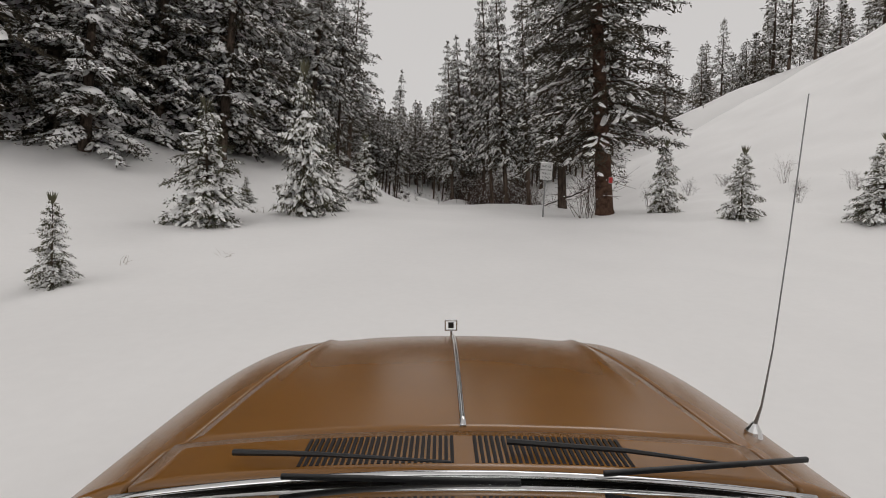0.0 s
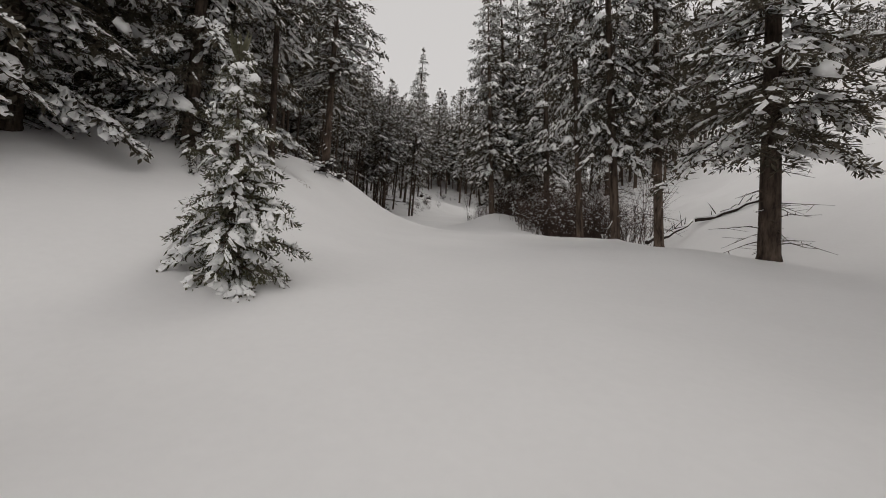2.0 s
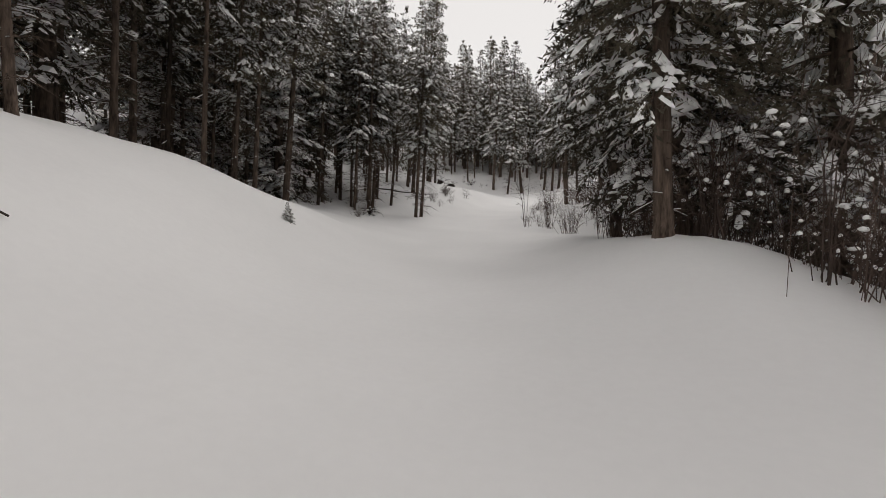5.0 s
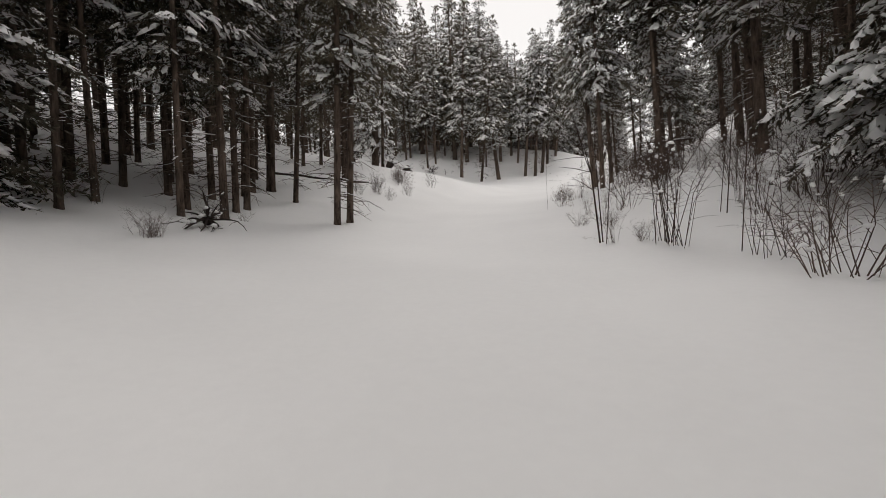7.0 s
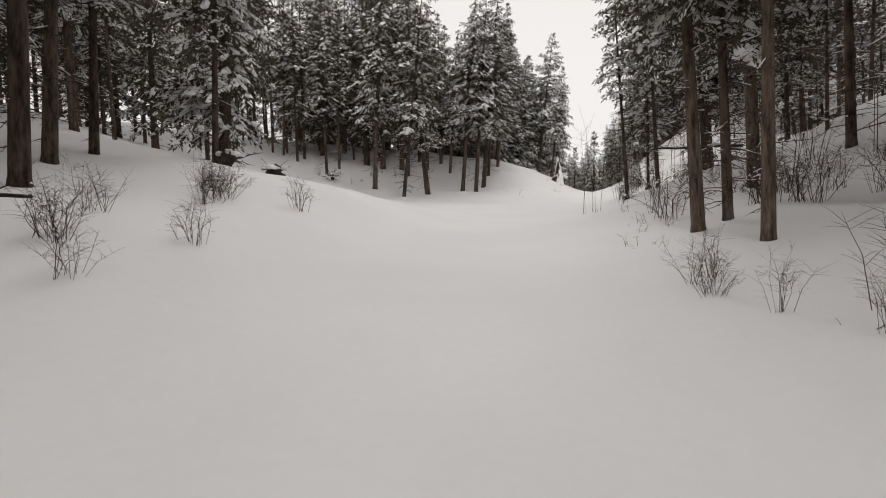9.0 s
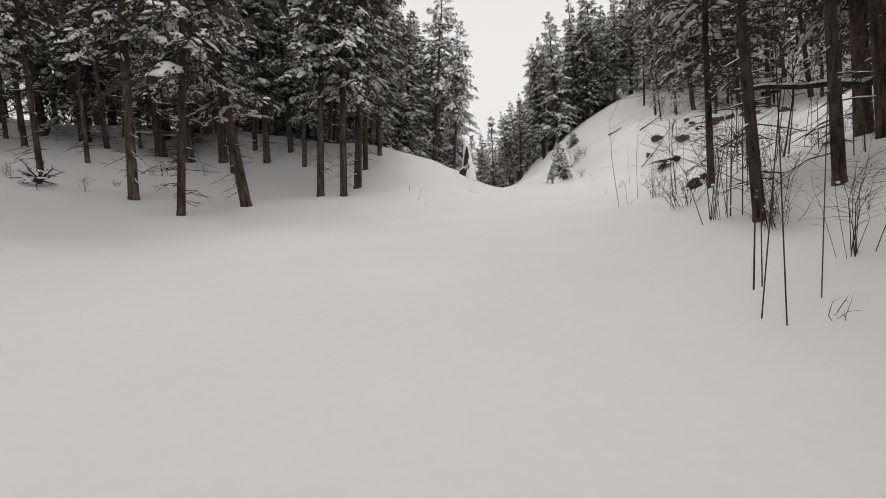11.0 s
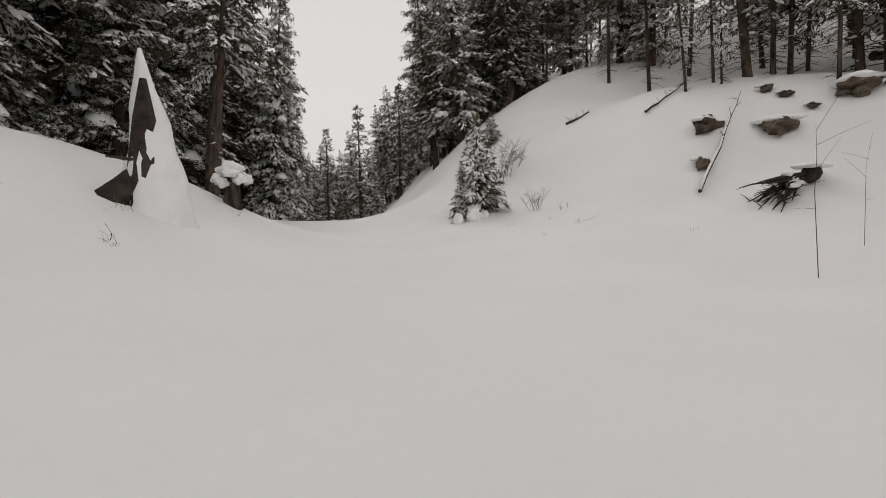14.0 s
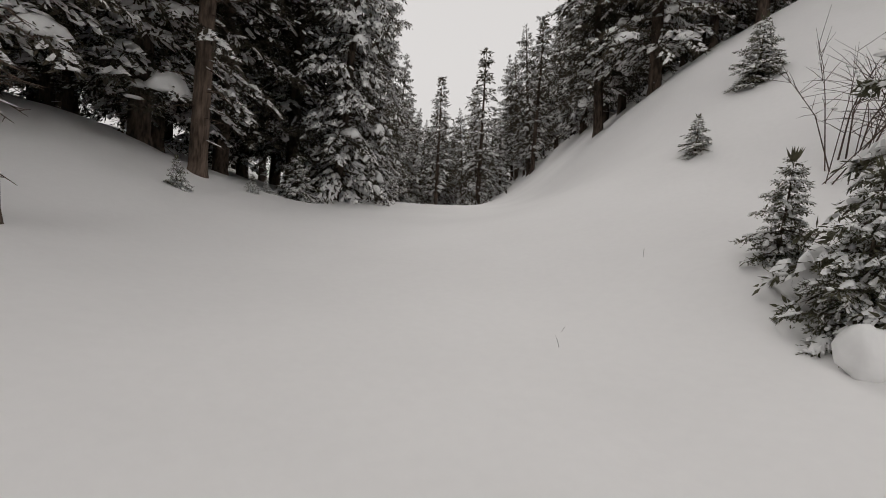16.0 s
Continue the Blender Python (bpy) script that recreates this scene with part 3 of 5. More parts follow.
# trees on the cut slope
for x, y, h, proto, w in (
    (34.4, 105.5, 14.0, pines[1], 1.45), (32.4, 106.8, 7.0, slope_pines[0], 0.9), (33.3, 106.2, 9.0, slope_pines[1], 0.8), (33.0, 105.8, 8.0, slope_pines[2], 0.6), (35.3, 104.9, 11.0, slope_pines[0], 1.0),
    (35.7, 104.5, 11.0, slope_pines[1], 1.1), (36.6, 104.2, 10.0, slope_pines[2], 0.8), (32.8, 102.4, 9.0, slope_pines[1], 0.8), (35.4, 102.4, 13.0, slope_pines[0], 1.2), (35.5, 101.7, 12.0, slope_pines[2], 1.3),
    (36.4, 101.0, 15.0, pines[0], 1.5), (37.6, 101.4, 10.0, slope_pines[1], 0.7), (39.3, 99.9, 15.0, pines[2], 1.6), (38.2, 98.6, 12.0, slope_pines[0], 1.0), (37.0, 97.0, 13.0, pines[1], 1.3),
    (36.6, 95.2, 11.0, slope_pines[2], 1.1), (40.5, 103.6, 12.0, slope_pines[0], 1.2), (43.8, 104.4, 13.0, slope_pines[1], 1.3), (39.4, 96.0, 13.0, slope_pines[0], 1.2), (41.6, 98.2, 13.0, pines[0], 1.3),
    (35.0, 92.8, 12.0, slope_pines[1], 1.2), (33.0, 91.0, 12.0, pines[2], 1.3), (42.0, 107.5, 12.0, slope_pines[2], 1.2), (38.6, 107.0, 12.0, slope_pines[1], 1.2),
):
    plant(proto, x, y, h, pick, "pines on the cut slope", wide=w, tip=(pick.uniform(-9, -4), pick.uniform(-2, 3)))
# trees that stand singly by the road: x, y, height, kind
for x, y, h, proto, w in (
    (-4.75, 5.6, 1.25, spruces[1], 0.85), (-5.5, 10.9, 3.0, snowy_spruces[0], 1.05), (-4.1, 13.6, 4.5, snowy_spruces[1], 0.66), (-3.97, 15.95, 2.4, spruces[1], 1.1), (-6.3, 14.9, 0.95, spruces[2], 0.9),
    (-3.55, 20.6, 3.0, snowy_spruces[0], 0.85), (8.1, 17.1, 2.8, spruces[1], 0.9), (9.3, 14.6, 2.35, spruces[0], 0.85), (11.9, 12.6, 2.5, spruces[2], 0.95),
    (25.05, 110.2, 3.5, snowy_spruces[1], 0.82), (25.6, 110.5, 2.5, spruces[0], 0.9), (28.7, 115.5, 0.9, snowy_spruces[0], 1.2), (31.4, 116.3, 1.7, snowy_spruces[0], 1.2), (24.4, 110.35, 1.5, snowy_spruces[0], 0.95),
    (25.25, 111.5, 1.25, spruces[1], 1.1), (18.7, 119.7, 0.8, snowy_spruces[0], 1.1), (20.2, 122.2, 0.7, snowy_spruces[1], 1.1), (20.6, 123.4, 0.6, spruces[2], 1.0), (21.7, 125.6, 2.0, spruces[2], 1.2), (-6.8, 46.2, 0.55, snowy_spruces[0], 0.9), (13.6, 117.1, 2.4, spruces[2], 1.0),
):
    plant(proto, x, y, h, pick, "young spruces", wide=w, sink=0.15)
for x, y, h, proto, w in (
    (6.9, 27.2, 16.0, big_firs[0], 1.15), (5.7, 30.9, 15.0, big_firs[1], 0.85), (4.15, 30.5, 15.0, big_firs[0], 0.75), (3.35, 32.0, 15.5, big_firs[1], 0.68), (2.2, 47.8, 17.0, firs[1], 0.95), (3.8, 50.6, 18.0, firs[3], 0.9), (2.0, 53.0, 17.0, big_firs[0], 0.95), (4.8, 46.4, 17.0, firs[1], 0.95), (7.2, 55.5, 18.0, firs[0], 0.9),
    (3.5, 40.0, 16.0, big_firs[1], 1.0), (0.85, 45.1, 15.0, big_firs[0], 0.9), (-12.6, 36.5, 13.0, firs[2], 1.0), (-7.95, 38.3, 15.0, high_firs[0], 1.25), (-9.5, 88.7, 23.0, firs[1], 0.8),
    (-8.5, 29.5, 13.5, firs[0], 1.1), (-6.6, 28.6, 11.0, high_firs[1], 0.9), (-12.0, 19.5, 13.0, firs[0], 1.2), (-10.0, 24.0, 14.0, firs[0], 1.1),
    (-9.8, 20.4, 13.0, firs[3], 1.1), (-14.6, 17.4, 14.0, firs[0], 1.25), (-16.5, 14.0, 14.0, firs[1], 1.25), (-7.8, 26.5, 12.0, firs[0], 1.0), (-11.4, 14.8, 9.5, firs[0], 1.2),
    (4.7, 101.0, 15.0, high_firs[1], 1.0), (5.65, 100.7, 15.0, high_firs[0], 1.0), (6.8, 103.0, 16.0, high_firs[1], 1.0), (17.6, 114.5, 13.0, high_firs[1], 0.95),
    (-0.4, 95.6, 15.0, pines[1], 1.1), (-2.2, 99.0, 17.0, high_firs[0], 0.9), (5.6, 71.1, 16.0, high_firs[1], 1.1), (7.9, 68.1, 16.0, high_firs[0], 1.2), (12.2, 83.9, 14.0, big_firs[1], 0.9),
    (13.0, 84.6, 14.0, big_firs[0], 0.8), (3.4, 73.2, 13.0, high_firs[0], 0.9), (3.2, 71.4, 12.0, high_firs[1], 0.8), (8.6, 77.4, 17.0, big_firs[1], 0.9), (10.5, 73.5, 17.0, high_firs[0], 1.0),
):
    plant(proto, x, y, h, pick, "roadside firs", wide=w)
marked_tree = plant(dark_firs[0], 6.45, 18.6, 18.0, pick, "roadside firs", wide=1.15)
for x, y, h, proto in (
    (-6.95, 64.4, 13.5, pines[0]), (-6.75, 65.2, 13.5, pines[1]), (-9.2, 67.6, 13.0, pines[2]), (-10.7, 67.5, 12.0, pines[0]), (-9.8, 64.1, 12.5, pines[1]), (-9.4, 62.6, 13.5, pines[2]), (-9.7, 64.7, 12.5, pines[0]),
    (-13.8, 64.6, 13.5, pines[1]), (-14.1, 63.4, 12.5, pines[0]), (4.3, 73.5, 13.0, pines[1]), (5.4, 70.6, 14.5, pines[2]), (8.2, 83.6, 11.0, pines[2]), (9.4, 83.2, 12.0, pines[0]), (11.1, 86.5, 10.0, pines[1]),
    (-5.8, 102.3, 14.0, pines[0]), (-8.4, 106.0, 14.0, pines[1]), (-9.9, 108.4, 14.0, pines[2]), (-5.0, 105.3, 13.0, pines[0]), (-3.9, 111.9, 14.0, pines[1]), (1.0, 106.9, 14.0, pines[2]), (-13.4, 113.7, 15.0, pines[0]),
):
    plant(proto, x, y, h, pick, "roadside pines")
plant(big_firs[1], 1.5, 98.0, 15.0, pick, "roadside firs", wide=1.1, tip=(-6, 0))
A, B = "fir forest", "pine stand"
forest(1, 26, 4, 24, -34, -12, firs, 13, 19, A, 2.4, 1.15)
forest(2, 38, 26, 60, -26, -8.5, firs + high_firs + pines, 12, 18, A, 1.7, 1.1)
forest(3, 46, 40, 66, -13, -6.3, pines, 10, 14, B, 1.0)
forest(22, 14, 60, 86, -32, -18, high_firs, 13, 17, A, 2.0)
forest(4, 62, 58, 83, -34, -7.5, pines + pines + high_firs, 10, 15, B, 1.2)
forest(5, 46, 84, 118, -42, -19, pines + high_firs + pines, 13, 18, B, 1.8)
forest(19, 16, 104, 117, -20, -9, high_firs + big_firs, 12, 16, A, 1.6)
forest(6, 40, 117, 142, -24, -6.0, firs + high_firs, 12, 17, A, 1.7, 1.1)
forest(7, 5, 57, 64, 9.0, 13, firs + high_firs, 12, 17, A, 2.0)
forest(8, 36, 62, 86, 10.0, 26, high_firs + pines, 14, 19, A, 2.0)
forest(20, 14, 100, 117, -30, -17, high_firs + big_firs, 16, 21, A, 1.7)
forest(9, 14, 84, 102, 9.5, 22, pines + high_firs, 8, 13, B, 1.8)
forest(10, 34, 122, 150, 13.0, 30, firs + pines, 11, 16, A, 1.7)
forest(21, 16, 98, 122, 24.0, 42, slope_pines + firs, 10, 15, A, 2.2)
forest(17, 44, 133, 172, 7.0, 18, firs, 11, 15, A, 1.7, 1.0)
forest(18, 24, 140, 175, -16, -3.5, firs, 7, 11, A, 1.8, 1.1)


for x, y, h in ((47.9, 163.3, 15.0), (45.9, 165.5, 12.5), (40.9, 157.5, 10.0), (43.5, 168.0, 12.0), (51.0, 170.0, 13.0), (38.0, 161.0, 9.5), (35.5, 152.0, 9.0), (33.0, 147.0, 8.5), (23.4, 127.8, 15.0), (25.5, 133.0, 14.0), (27.5, 138.0, 12.0), (30.0, 142.5, 11.0)):
    plant(pick.choice(firs), x, y, h, pick, A, wide=0.85)
plant(high_firs[1], 18.9, 122.0, 19.0, pick, A)
forest(23, 26, 158, 190, -16, 14, firs, 8, 12, A, 2.2)


def far_woods(stretches):
    """All the trees too far off to tell apart, as one mesh."""
    rnd = random.Random(77)
    parts = [[(np.array([v.co for v in c.data.vertices]), [tuple(p.vertices) for p in c.data.polygons], k) for k, c in enumerate(sorted(t.children, key=lambda c: ("trunk", "crown", "twig_snow", "snow_load").index(c.name.split(".")[0])))] for t in far_firs]
    verts, faces, mats, count = [], [], [], 0
    for n, s0, s1, d0, d1, h0, h1 in stretches:
        done = tries = 0
        while done < n and tries < 30 * n:
            tries += 1
            x, y = beside(rnd.uniform(s0, s1), rnd.uniform(d0, d1))
            if any((x - a) ** 2 + (y - b) ** 2 < 5.5 for a, b in standing):
                continue
            standing.append((x, y))
            done += 1
            k, turn = rnd.uniform(h0, h1) / 15.0, rnd.uniform(0, 6.28)
            w = k * 1.2
            rot = np.array([[w * math.cos(turn), -w * math.sin(turn), 0], [w * math.sin(turn), w * math.cos(turn), 0], [0, 0, k]])
            for co, polys, m in rnd.choice(parts):
                verts.append(co @ rot.T + (x, y, gz(x, y) - 0.15))
                faces += [tuple(i + count for i in p) for p in polys]
                mats += [m] * len(polys)
                count += len(co)
    me = bpy.data.meshes.new("far_woods")
    me.from_pydata(np.concatenate(verts).tolist(), [], faces)
    for m in (BARK, NEEDLE, SNOW_LOAD, SNOW_LOAD):
        me.materials.append(m)
    me.polygons.foreach_set("material_index", mats)
    me.update()
    return tagged(new("far_woods", me), "dense far wood of dark firs dusted with snow", "woods", kind="stuff")


far_woods(((50, 150, 215, -26, 26, 8, 13), (30, 88, 125, 30, 60, 10, 16), (46, 30, 110, -60, -30, 13, 19), (30, 120, 150, -45, -22, 12, 18), (7, 63, 74, 15, 21, 8, 12)))
for t in far_firs:
    for c in list(t.children):
        bpy.data.objects.remove(c)
    bpy.data.objects.remove(t)


# ---- bare brush, grass and saplings ----
def make_shrub(name, seed, stems, height, splay, twigs, label, mat, thick=0.011, snowy=0.25, category="shrub"):
    rnd = random.Random(seed)
    wood, snow = Pile(), Pile()
    for _ in range(stems):
        az, reach, top = rnd.uniform(0, 6.28), rnd.uniform(0.1, 1) * splay, height * rnd.uniform(0.45, 1.0)
        foot = Vector((rnd.uniform(-0.3, 0.3) * splay, rnd.uniform(-0.3, 0.3) * splay, -0.15))
        end = foot + Vector((math.cos(az) * reach, math.sin(az) * reach, top))
        mid = foot.lerp(end, 0.5) + Vector((rnd.uniform(-0.12, 0.12), rnd.uniform(-0.12, 0.12), 0.08 * height))
        r = thick * rnd.uniform(0.6, 1.4)
        wood.rod([foot, foot.lerp(mid, 0.6), mid, mid.lerp(end, 0.5) + Vector((rnd.uniform(-0.05, 0.05), 0, 0.03)), end], [r, r * 0.85, r * 0.7, r * 0.5, r * 0.2], 4)
        for _ in range(twigs):
            u = rnd.uniform(0.35, 0.95)
            p = foot.lerp(mid, u * 2) if u < 0.5 else mid.lerp(end, u * 2 - 1)
            q = p + Vector((rnd.uniform(-1, 1), rnd.uniform(-1, 1), rnd.uniform(-0.1, 0.9))) * height * 0.22
            wood.rod([p, p.lerp(q, 0.5) + Vector((0, 0, 0.02)), q], [r * 0.5, r * 0.38, r * 0.15], 3)
            if rnd.random() < snowy * 0.5:
                dome(snow, p.lerp(q, 0.5), q - p, rnd.uniform(0.01, 0.024) * (0.6 + height * 0.4), 0.03, rnd, 5)
    root = new(name)
    tagged(root, label, category)
    mesh_object("stem_tangle", wood.v, wood.f, mat, root)["kind"] = "stuff"
    if snow.v:
        mesh_object("snow_load", snow.v, snow.f, SNOW_LOAD, root, "specks of snow on the twigs", smooth=True)["kind"] = "stuff"
    return root


shrubs = [make_shrub("bare_shrub", 200 + k, (16, 22, 12)[k], (1.7, 1.3, 2.3)[k], (0.8, 0.9, 0.7)[k], 9, "leafless reddish-brown brush with thin tangled stems in snow", TWIG, thick=0.007) for k in range(3)]
saplings = [make_shrub("bare_sapling", 220 + k, (2, 3, 1)[k], (5.5, 4.0, 7.0)[k], (0.5, 0.4, 0.25)[k], 9, "thin leafless grey sapling standing in snow", TWIG, thick=0.013, snowy=0.1, category="sapling") for k in range(3)]
tufts = [make_shrub("grass_tuft", 240 + k, 7, 0.38, 0.22, 1, "dry grass stalks poking out of snow", STRAW, thick=0.004, snowy=0.0, category="grass") for k in range(2)]
sticks = [make_shrub("dead_stalk", 250, 1, 0.6, 0.06, 0, "single dead stalk poking out of snow", TWIG, thick=0.009, snowy=0.0, category="stalk")]
bushes = [make_shrub("leafless_bush", 260 + k, 14, 2.6, 1.3, 14, "leafless bush with fine branching twigs", TWIG, thick=0.012, snowy=0.12, category="bush") for k in range(2)]
whips = [make_shrub("bare_sapling", 270 + k, 1, (2.4, 3.2)[k], 0.2, (3, 5)[k], "thin straight leafless stem standing in snow", TWIG, thick=0.011, snowy=0.0, category="sapling") for k in range(2)]
placed = set()


def put(proto, x, y, size, rnd, group, sink=0.05):
    m = pose(x, y, gz(x, y) - sink, rnd.uniform(-4, 4), rnd.uniform(-4, 4), rnd.uniform(0, 360))
    if proto in placed:
        ob = copy_thing(proto, m)
    else:
        placed.add(proto)
        ob = proto
        ob.matrix_basis = m
    k = size * rnd.uniform(0.85, 1.15)
    ob.scale = (k, k, k)
    return tagged(ob, group=group)


def strew(seed, n, s0, s1, d0, d1, protos, k0, k1, group):
    rnd = random.Random(seed)
    for _ in range(n):
        put(rnd.choice(protos), *beside(rnd.uniform(s0, s1), rnd.uniform(d0, d1)), rnd.uniform(k0, k1), rnd, group)


brush = "roadside brush"
strew(21, 62, 33, 54, 4.6, 10, shrubs, 0.8, 1.6, brush)
strew(29, 46, 35, 51, 4.8, 8.5, shrubs, 1.1, 1.9, brush)
strew(22, 56, 56, 84, 3.6, 10.5, shrubs, 0.5, 1.2, brush)
strew(23, 12, 60, 72, 2.8, 4.2, shrubs, 0.3, 0.5, brush)
strew(24, 14, 67, 76, -6.2, -3.8, shrubs, 0.4, 0.75, brush)
strew(25, 22, 84, 95, 3.6, 9, shrubs, 0.4, 0.9, brush)
strew(26, 7, 92, 100, -18, -15, shrubs, 0.3, 0.5, brush)
strew(27, 6, 58, 63, -9, -5.0, shrubs, 0.3, 0.6, brush)
strew(28, 8, 14, 24, 8.5, 16, shrubs, 0.4, 0.8, brush)
strew(31, 16, 56, 84, 4.5, 11, saplings, 0.6, 1.1, "roadside saplings")
strew(32, 14, 84, 94, 3.4, 9, saplings, 0.5, 1.0, "roadside saplings")
strew(33, 22, 97, 110, 4.5, 11, whips, 0.5, 1.1, "roadside saplings")
strew(35, 12, 106, 110, 9, 12, whips, 0.8, 1.4, "roadside saplings")
strew(34, 8, 36, 52, 4.0, 8, saplings, 0.6, 1.0, "roadside saplings")
strew(41, 10, 4, 16, -7, -3.4, tufts, 0.6, 1.2, "grass in the snow")
strew(42, 16, 60, 84, 2.6, 4.5, tufts, 0.8, 1.6, "grass in the snow")
strew(43, 14, 96, 122, -5, -2.6, tufts, 0.5, 1.1, "grass in the snow")
strew(44, 22, 84, 116, 2.8, 7, tufts, 0.7, 1.6, "grass in the snow")
strew(45, 8, 28, 42, -5, -3, tufts, 0.5, 1.0, "grass in the snow")
for x, y, k, proto in ((-0.6, 59.8, 1.15, saplings[1]), (-0.3, 66.6, 0.45, saplings[2]), (5.2, 81.6, 0.75, saplings[2]), (5.9, 82.1, 0.6, saplings[0]), (8.5, 83.9, 1.1, saplings[0]),
                       (10.9, 89.1, 0.9, whips[1]), (12.4, 89.9, 0.9, whips[1]), (11.6, 89.5, 0.8, whips[0]), (28.1, 99.3, 0.90, whips[1]), (27.8, 97.9, 1.10, whips[0]), (25.8, 96.0, 1.00, whips[1]), (25.2, 95.0, 1.00, whips[0]), (26.6, 96.6, 1.00, whips[0]), (26.4, 94.6, 0.90, whips[0]), (24.6, 93.8, 1.00, whips[0]), (5.2, 81.5, 0.8, saplings[2]), (5.8, 81.6, 0.7, saplings[2])):
    put(proto, x, y, k, pick, "roadside saplings")
for x, y, k, proto in ((6.2, 19.2, 1.0, bushes[0]), (5.2, 17.0, 0.75, bushes[1]), (28.4, 112.6, 1.1, bushes[0]), (25.6, 108.2, 0.35, bushes[1]), (6.0, 40.5, 1.1, bushes[1]), (5.6, 44.0, 1.2, bushes[0]), (4.9, 36.0, 0.9, bushes[1])):
    put(proto, x, y, k, pick, "bare bushes")
for x, y, k in ((-3.4, 16.2, 0.9), (8.1, 97.2, 1.0), (7.2, 97.6, 0.8), (8.3, 99.3, 1.1), (-6.2, 32.0, 0.6), (12.0, 101.0, 0.7), (25.0, 113.0, 0.5), (14.5, 105.0, 0.8), (8.6, 98.2, 1.2), (22.6, 111.6, 0.5), (22.8, 111.8, 0.4)):
    put(sticks[0], x, y, k, pick, "dead stalks")


# ---- fallen wood, stumps and rocks ----
def log(name, a, b, r, label, seed, snow=True, over=0.0):
    """A fallen stem from a to b, each x, y and a height over the snow, with snow along its top."""
    rnd = random.Random(seed)
    p, q = (Vector((x, y, gz(x, y) + h + over)) for x, y, h in (a, b))
    root = new(name)
    n = 7
    pts = [p.lerp(q, k / n) + Vector((rnd.uniform(-1, 1), rnd.uniform(-1, 1), rnd.uniform(-1, 1))) * r * 0.6 + Vector((0, 0, -0.9 * r * math.sin(math.pi * k / n) * (1 + math.sin(seed)))) for k in range(n + 1)]
    wood, twigs = Pile(), Pile()
    wood.add(*tube(pts, [r * (1 - 0.55 * k / n) * rnd.uniform(0.9, 1.1) for k in range(n + 1)], 8))
    for _ in range(9):
        s = p.lerp(q, rnd.uniform(0.2, 0.95))
        e = s + Vector((rnd.uniform(-1, 1), rnd.uniform(-1, 1), rnd.uniform(0.0, 1))).normalized() * r * rnd.uniform(2.5, 7)
        twigs.rod([s, s.lerp(e, 0.6) + Vector((0, 0, 0.02)), e], [r * 0.22, r * 0.14, r * 0.05], 4)
    mesh_object("stem", wood.v, wood.f, DEADWOOD, root, smooth=True)
    mesh_object("twig_rest", twigs.v, twigs.f, DEADWOOD, root)["kind"] = "stuff"
    if snow:
        cap = Pile()
        top = [v + Vector((0, 0, r * (0.75 - 0.4 * k / n))) for k, v in enumerate(pts)]
        cap.add(*tube(top, [r * (0.8 - 0.42 * k / n) * rnd.uniform(0.8, 1.15) for k in range(n + 1)], 7))
        mesh_object("snow_cap", cap.v, cap.f, SNOW_LOAD, root, "ridge of snow along the log", smooth=True)
    tagged(root, label, "log")
    return root


LOG = "fallen dark tree stem with snow along its top"
log("fallen_log", (9.0, 35.4, 0.2), (11.2, 34.4, 0.2), 0.09, LOG, 1)
log("fallen_log", (6.2, 33.4, 0.3), (8.8, 35.2, 0.35), 0.09, LOG, 2)
log("fallen_log", (4.0, 41.0, 0.2), (7.4, 40.2, 0.3), 0.14, LOG, 3)
log("fallen_log", (-11.2, 70.6, 0.5), (-7.2, 71.8, 0.35), 0.055, "thin fallen pine stem hung between standing trunks", 4, False)
log("fallen_log", (13.4, 83.3, 0.5), (10.6, 85.6, 1.9), 0.09, "crooked leaning fallen tree with snow along it", 5)
log("fallen_log", (31.4, 111.5, 0.12), (32.2, 110.9, 0.1), 0.06, "short broken branch lying on a snow slope", 6, False)
log("fallen_log", (27.5, 104.1, 0.1), (31.2, 104.5, 0.35), 0.055, "thin bare stem leaning down a snow slope", 7)
log("fallen_log", (-6.9, 36.6, 0.05), (-6.2, 37.1, 0.08), 0.05, "dark broken stick on a snow bank", 8, False)
log("fallen_log", (-6.9, 39.4, 0.08), (-6.2, 39.7, 0.03), 0.022, "dark broken stick on a snow bank", 9, False)
log("fallen_log", (31.0, 107.6, 0.1), (32.9, 107.0, 0.25), 0.05, LOG, 10)
log("fallen_log", (38.2, 102.6, 0.3), (40.6, 101.6, 0.7), 0.2, LOG, 11)
log("fallen_log", (30.2, 98.7, 0.3), (32.9, 98.6, 0.3), 0.055, LOG, 12)
log("fallen_log", (29.2, 99.4, 0.3), (30.6, 98.2, 0.12), 0.05, LOG, 13, False)



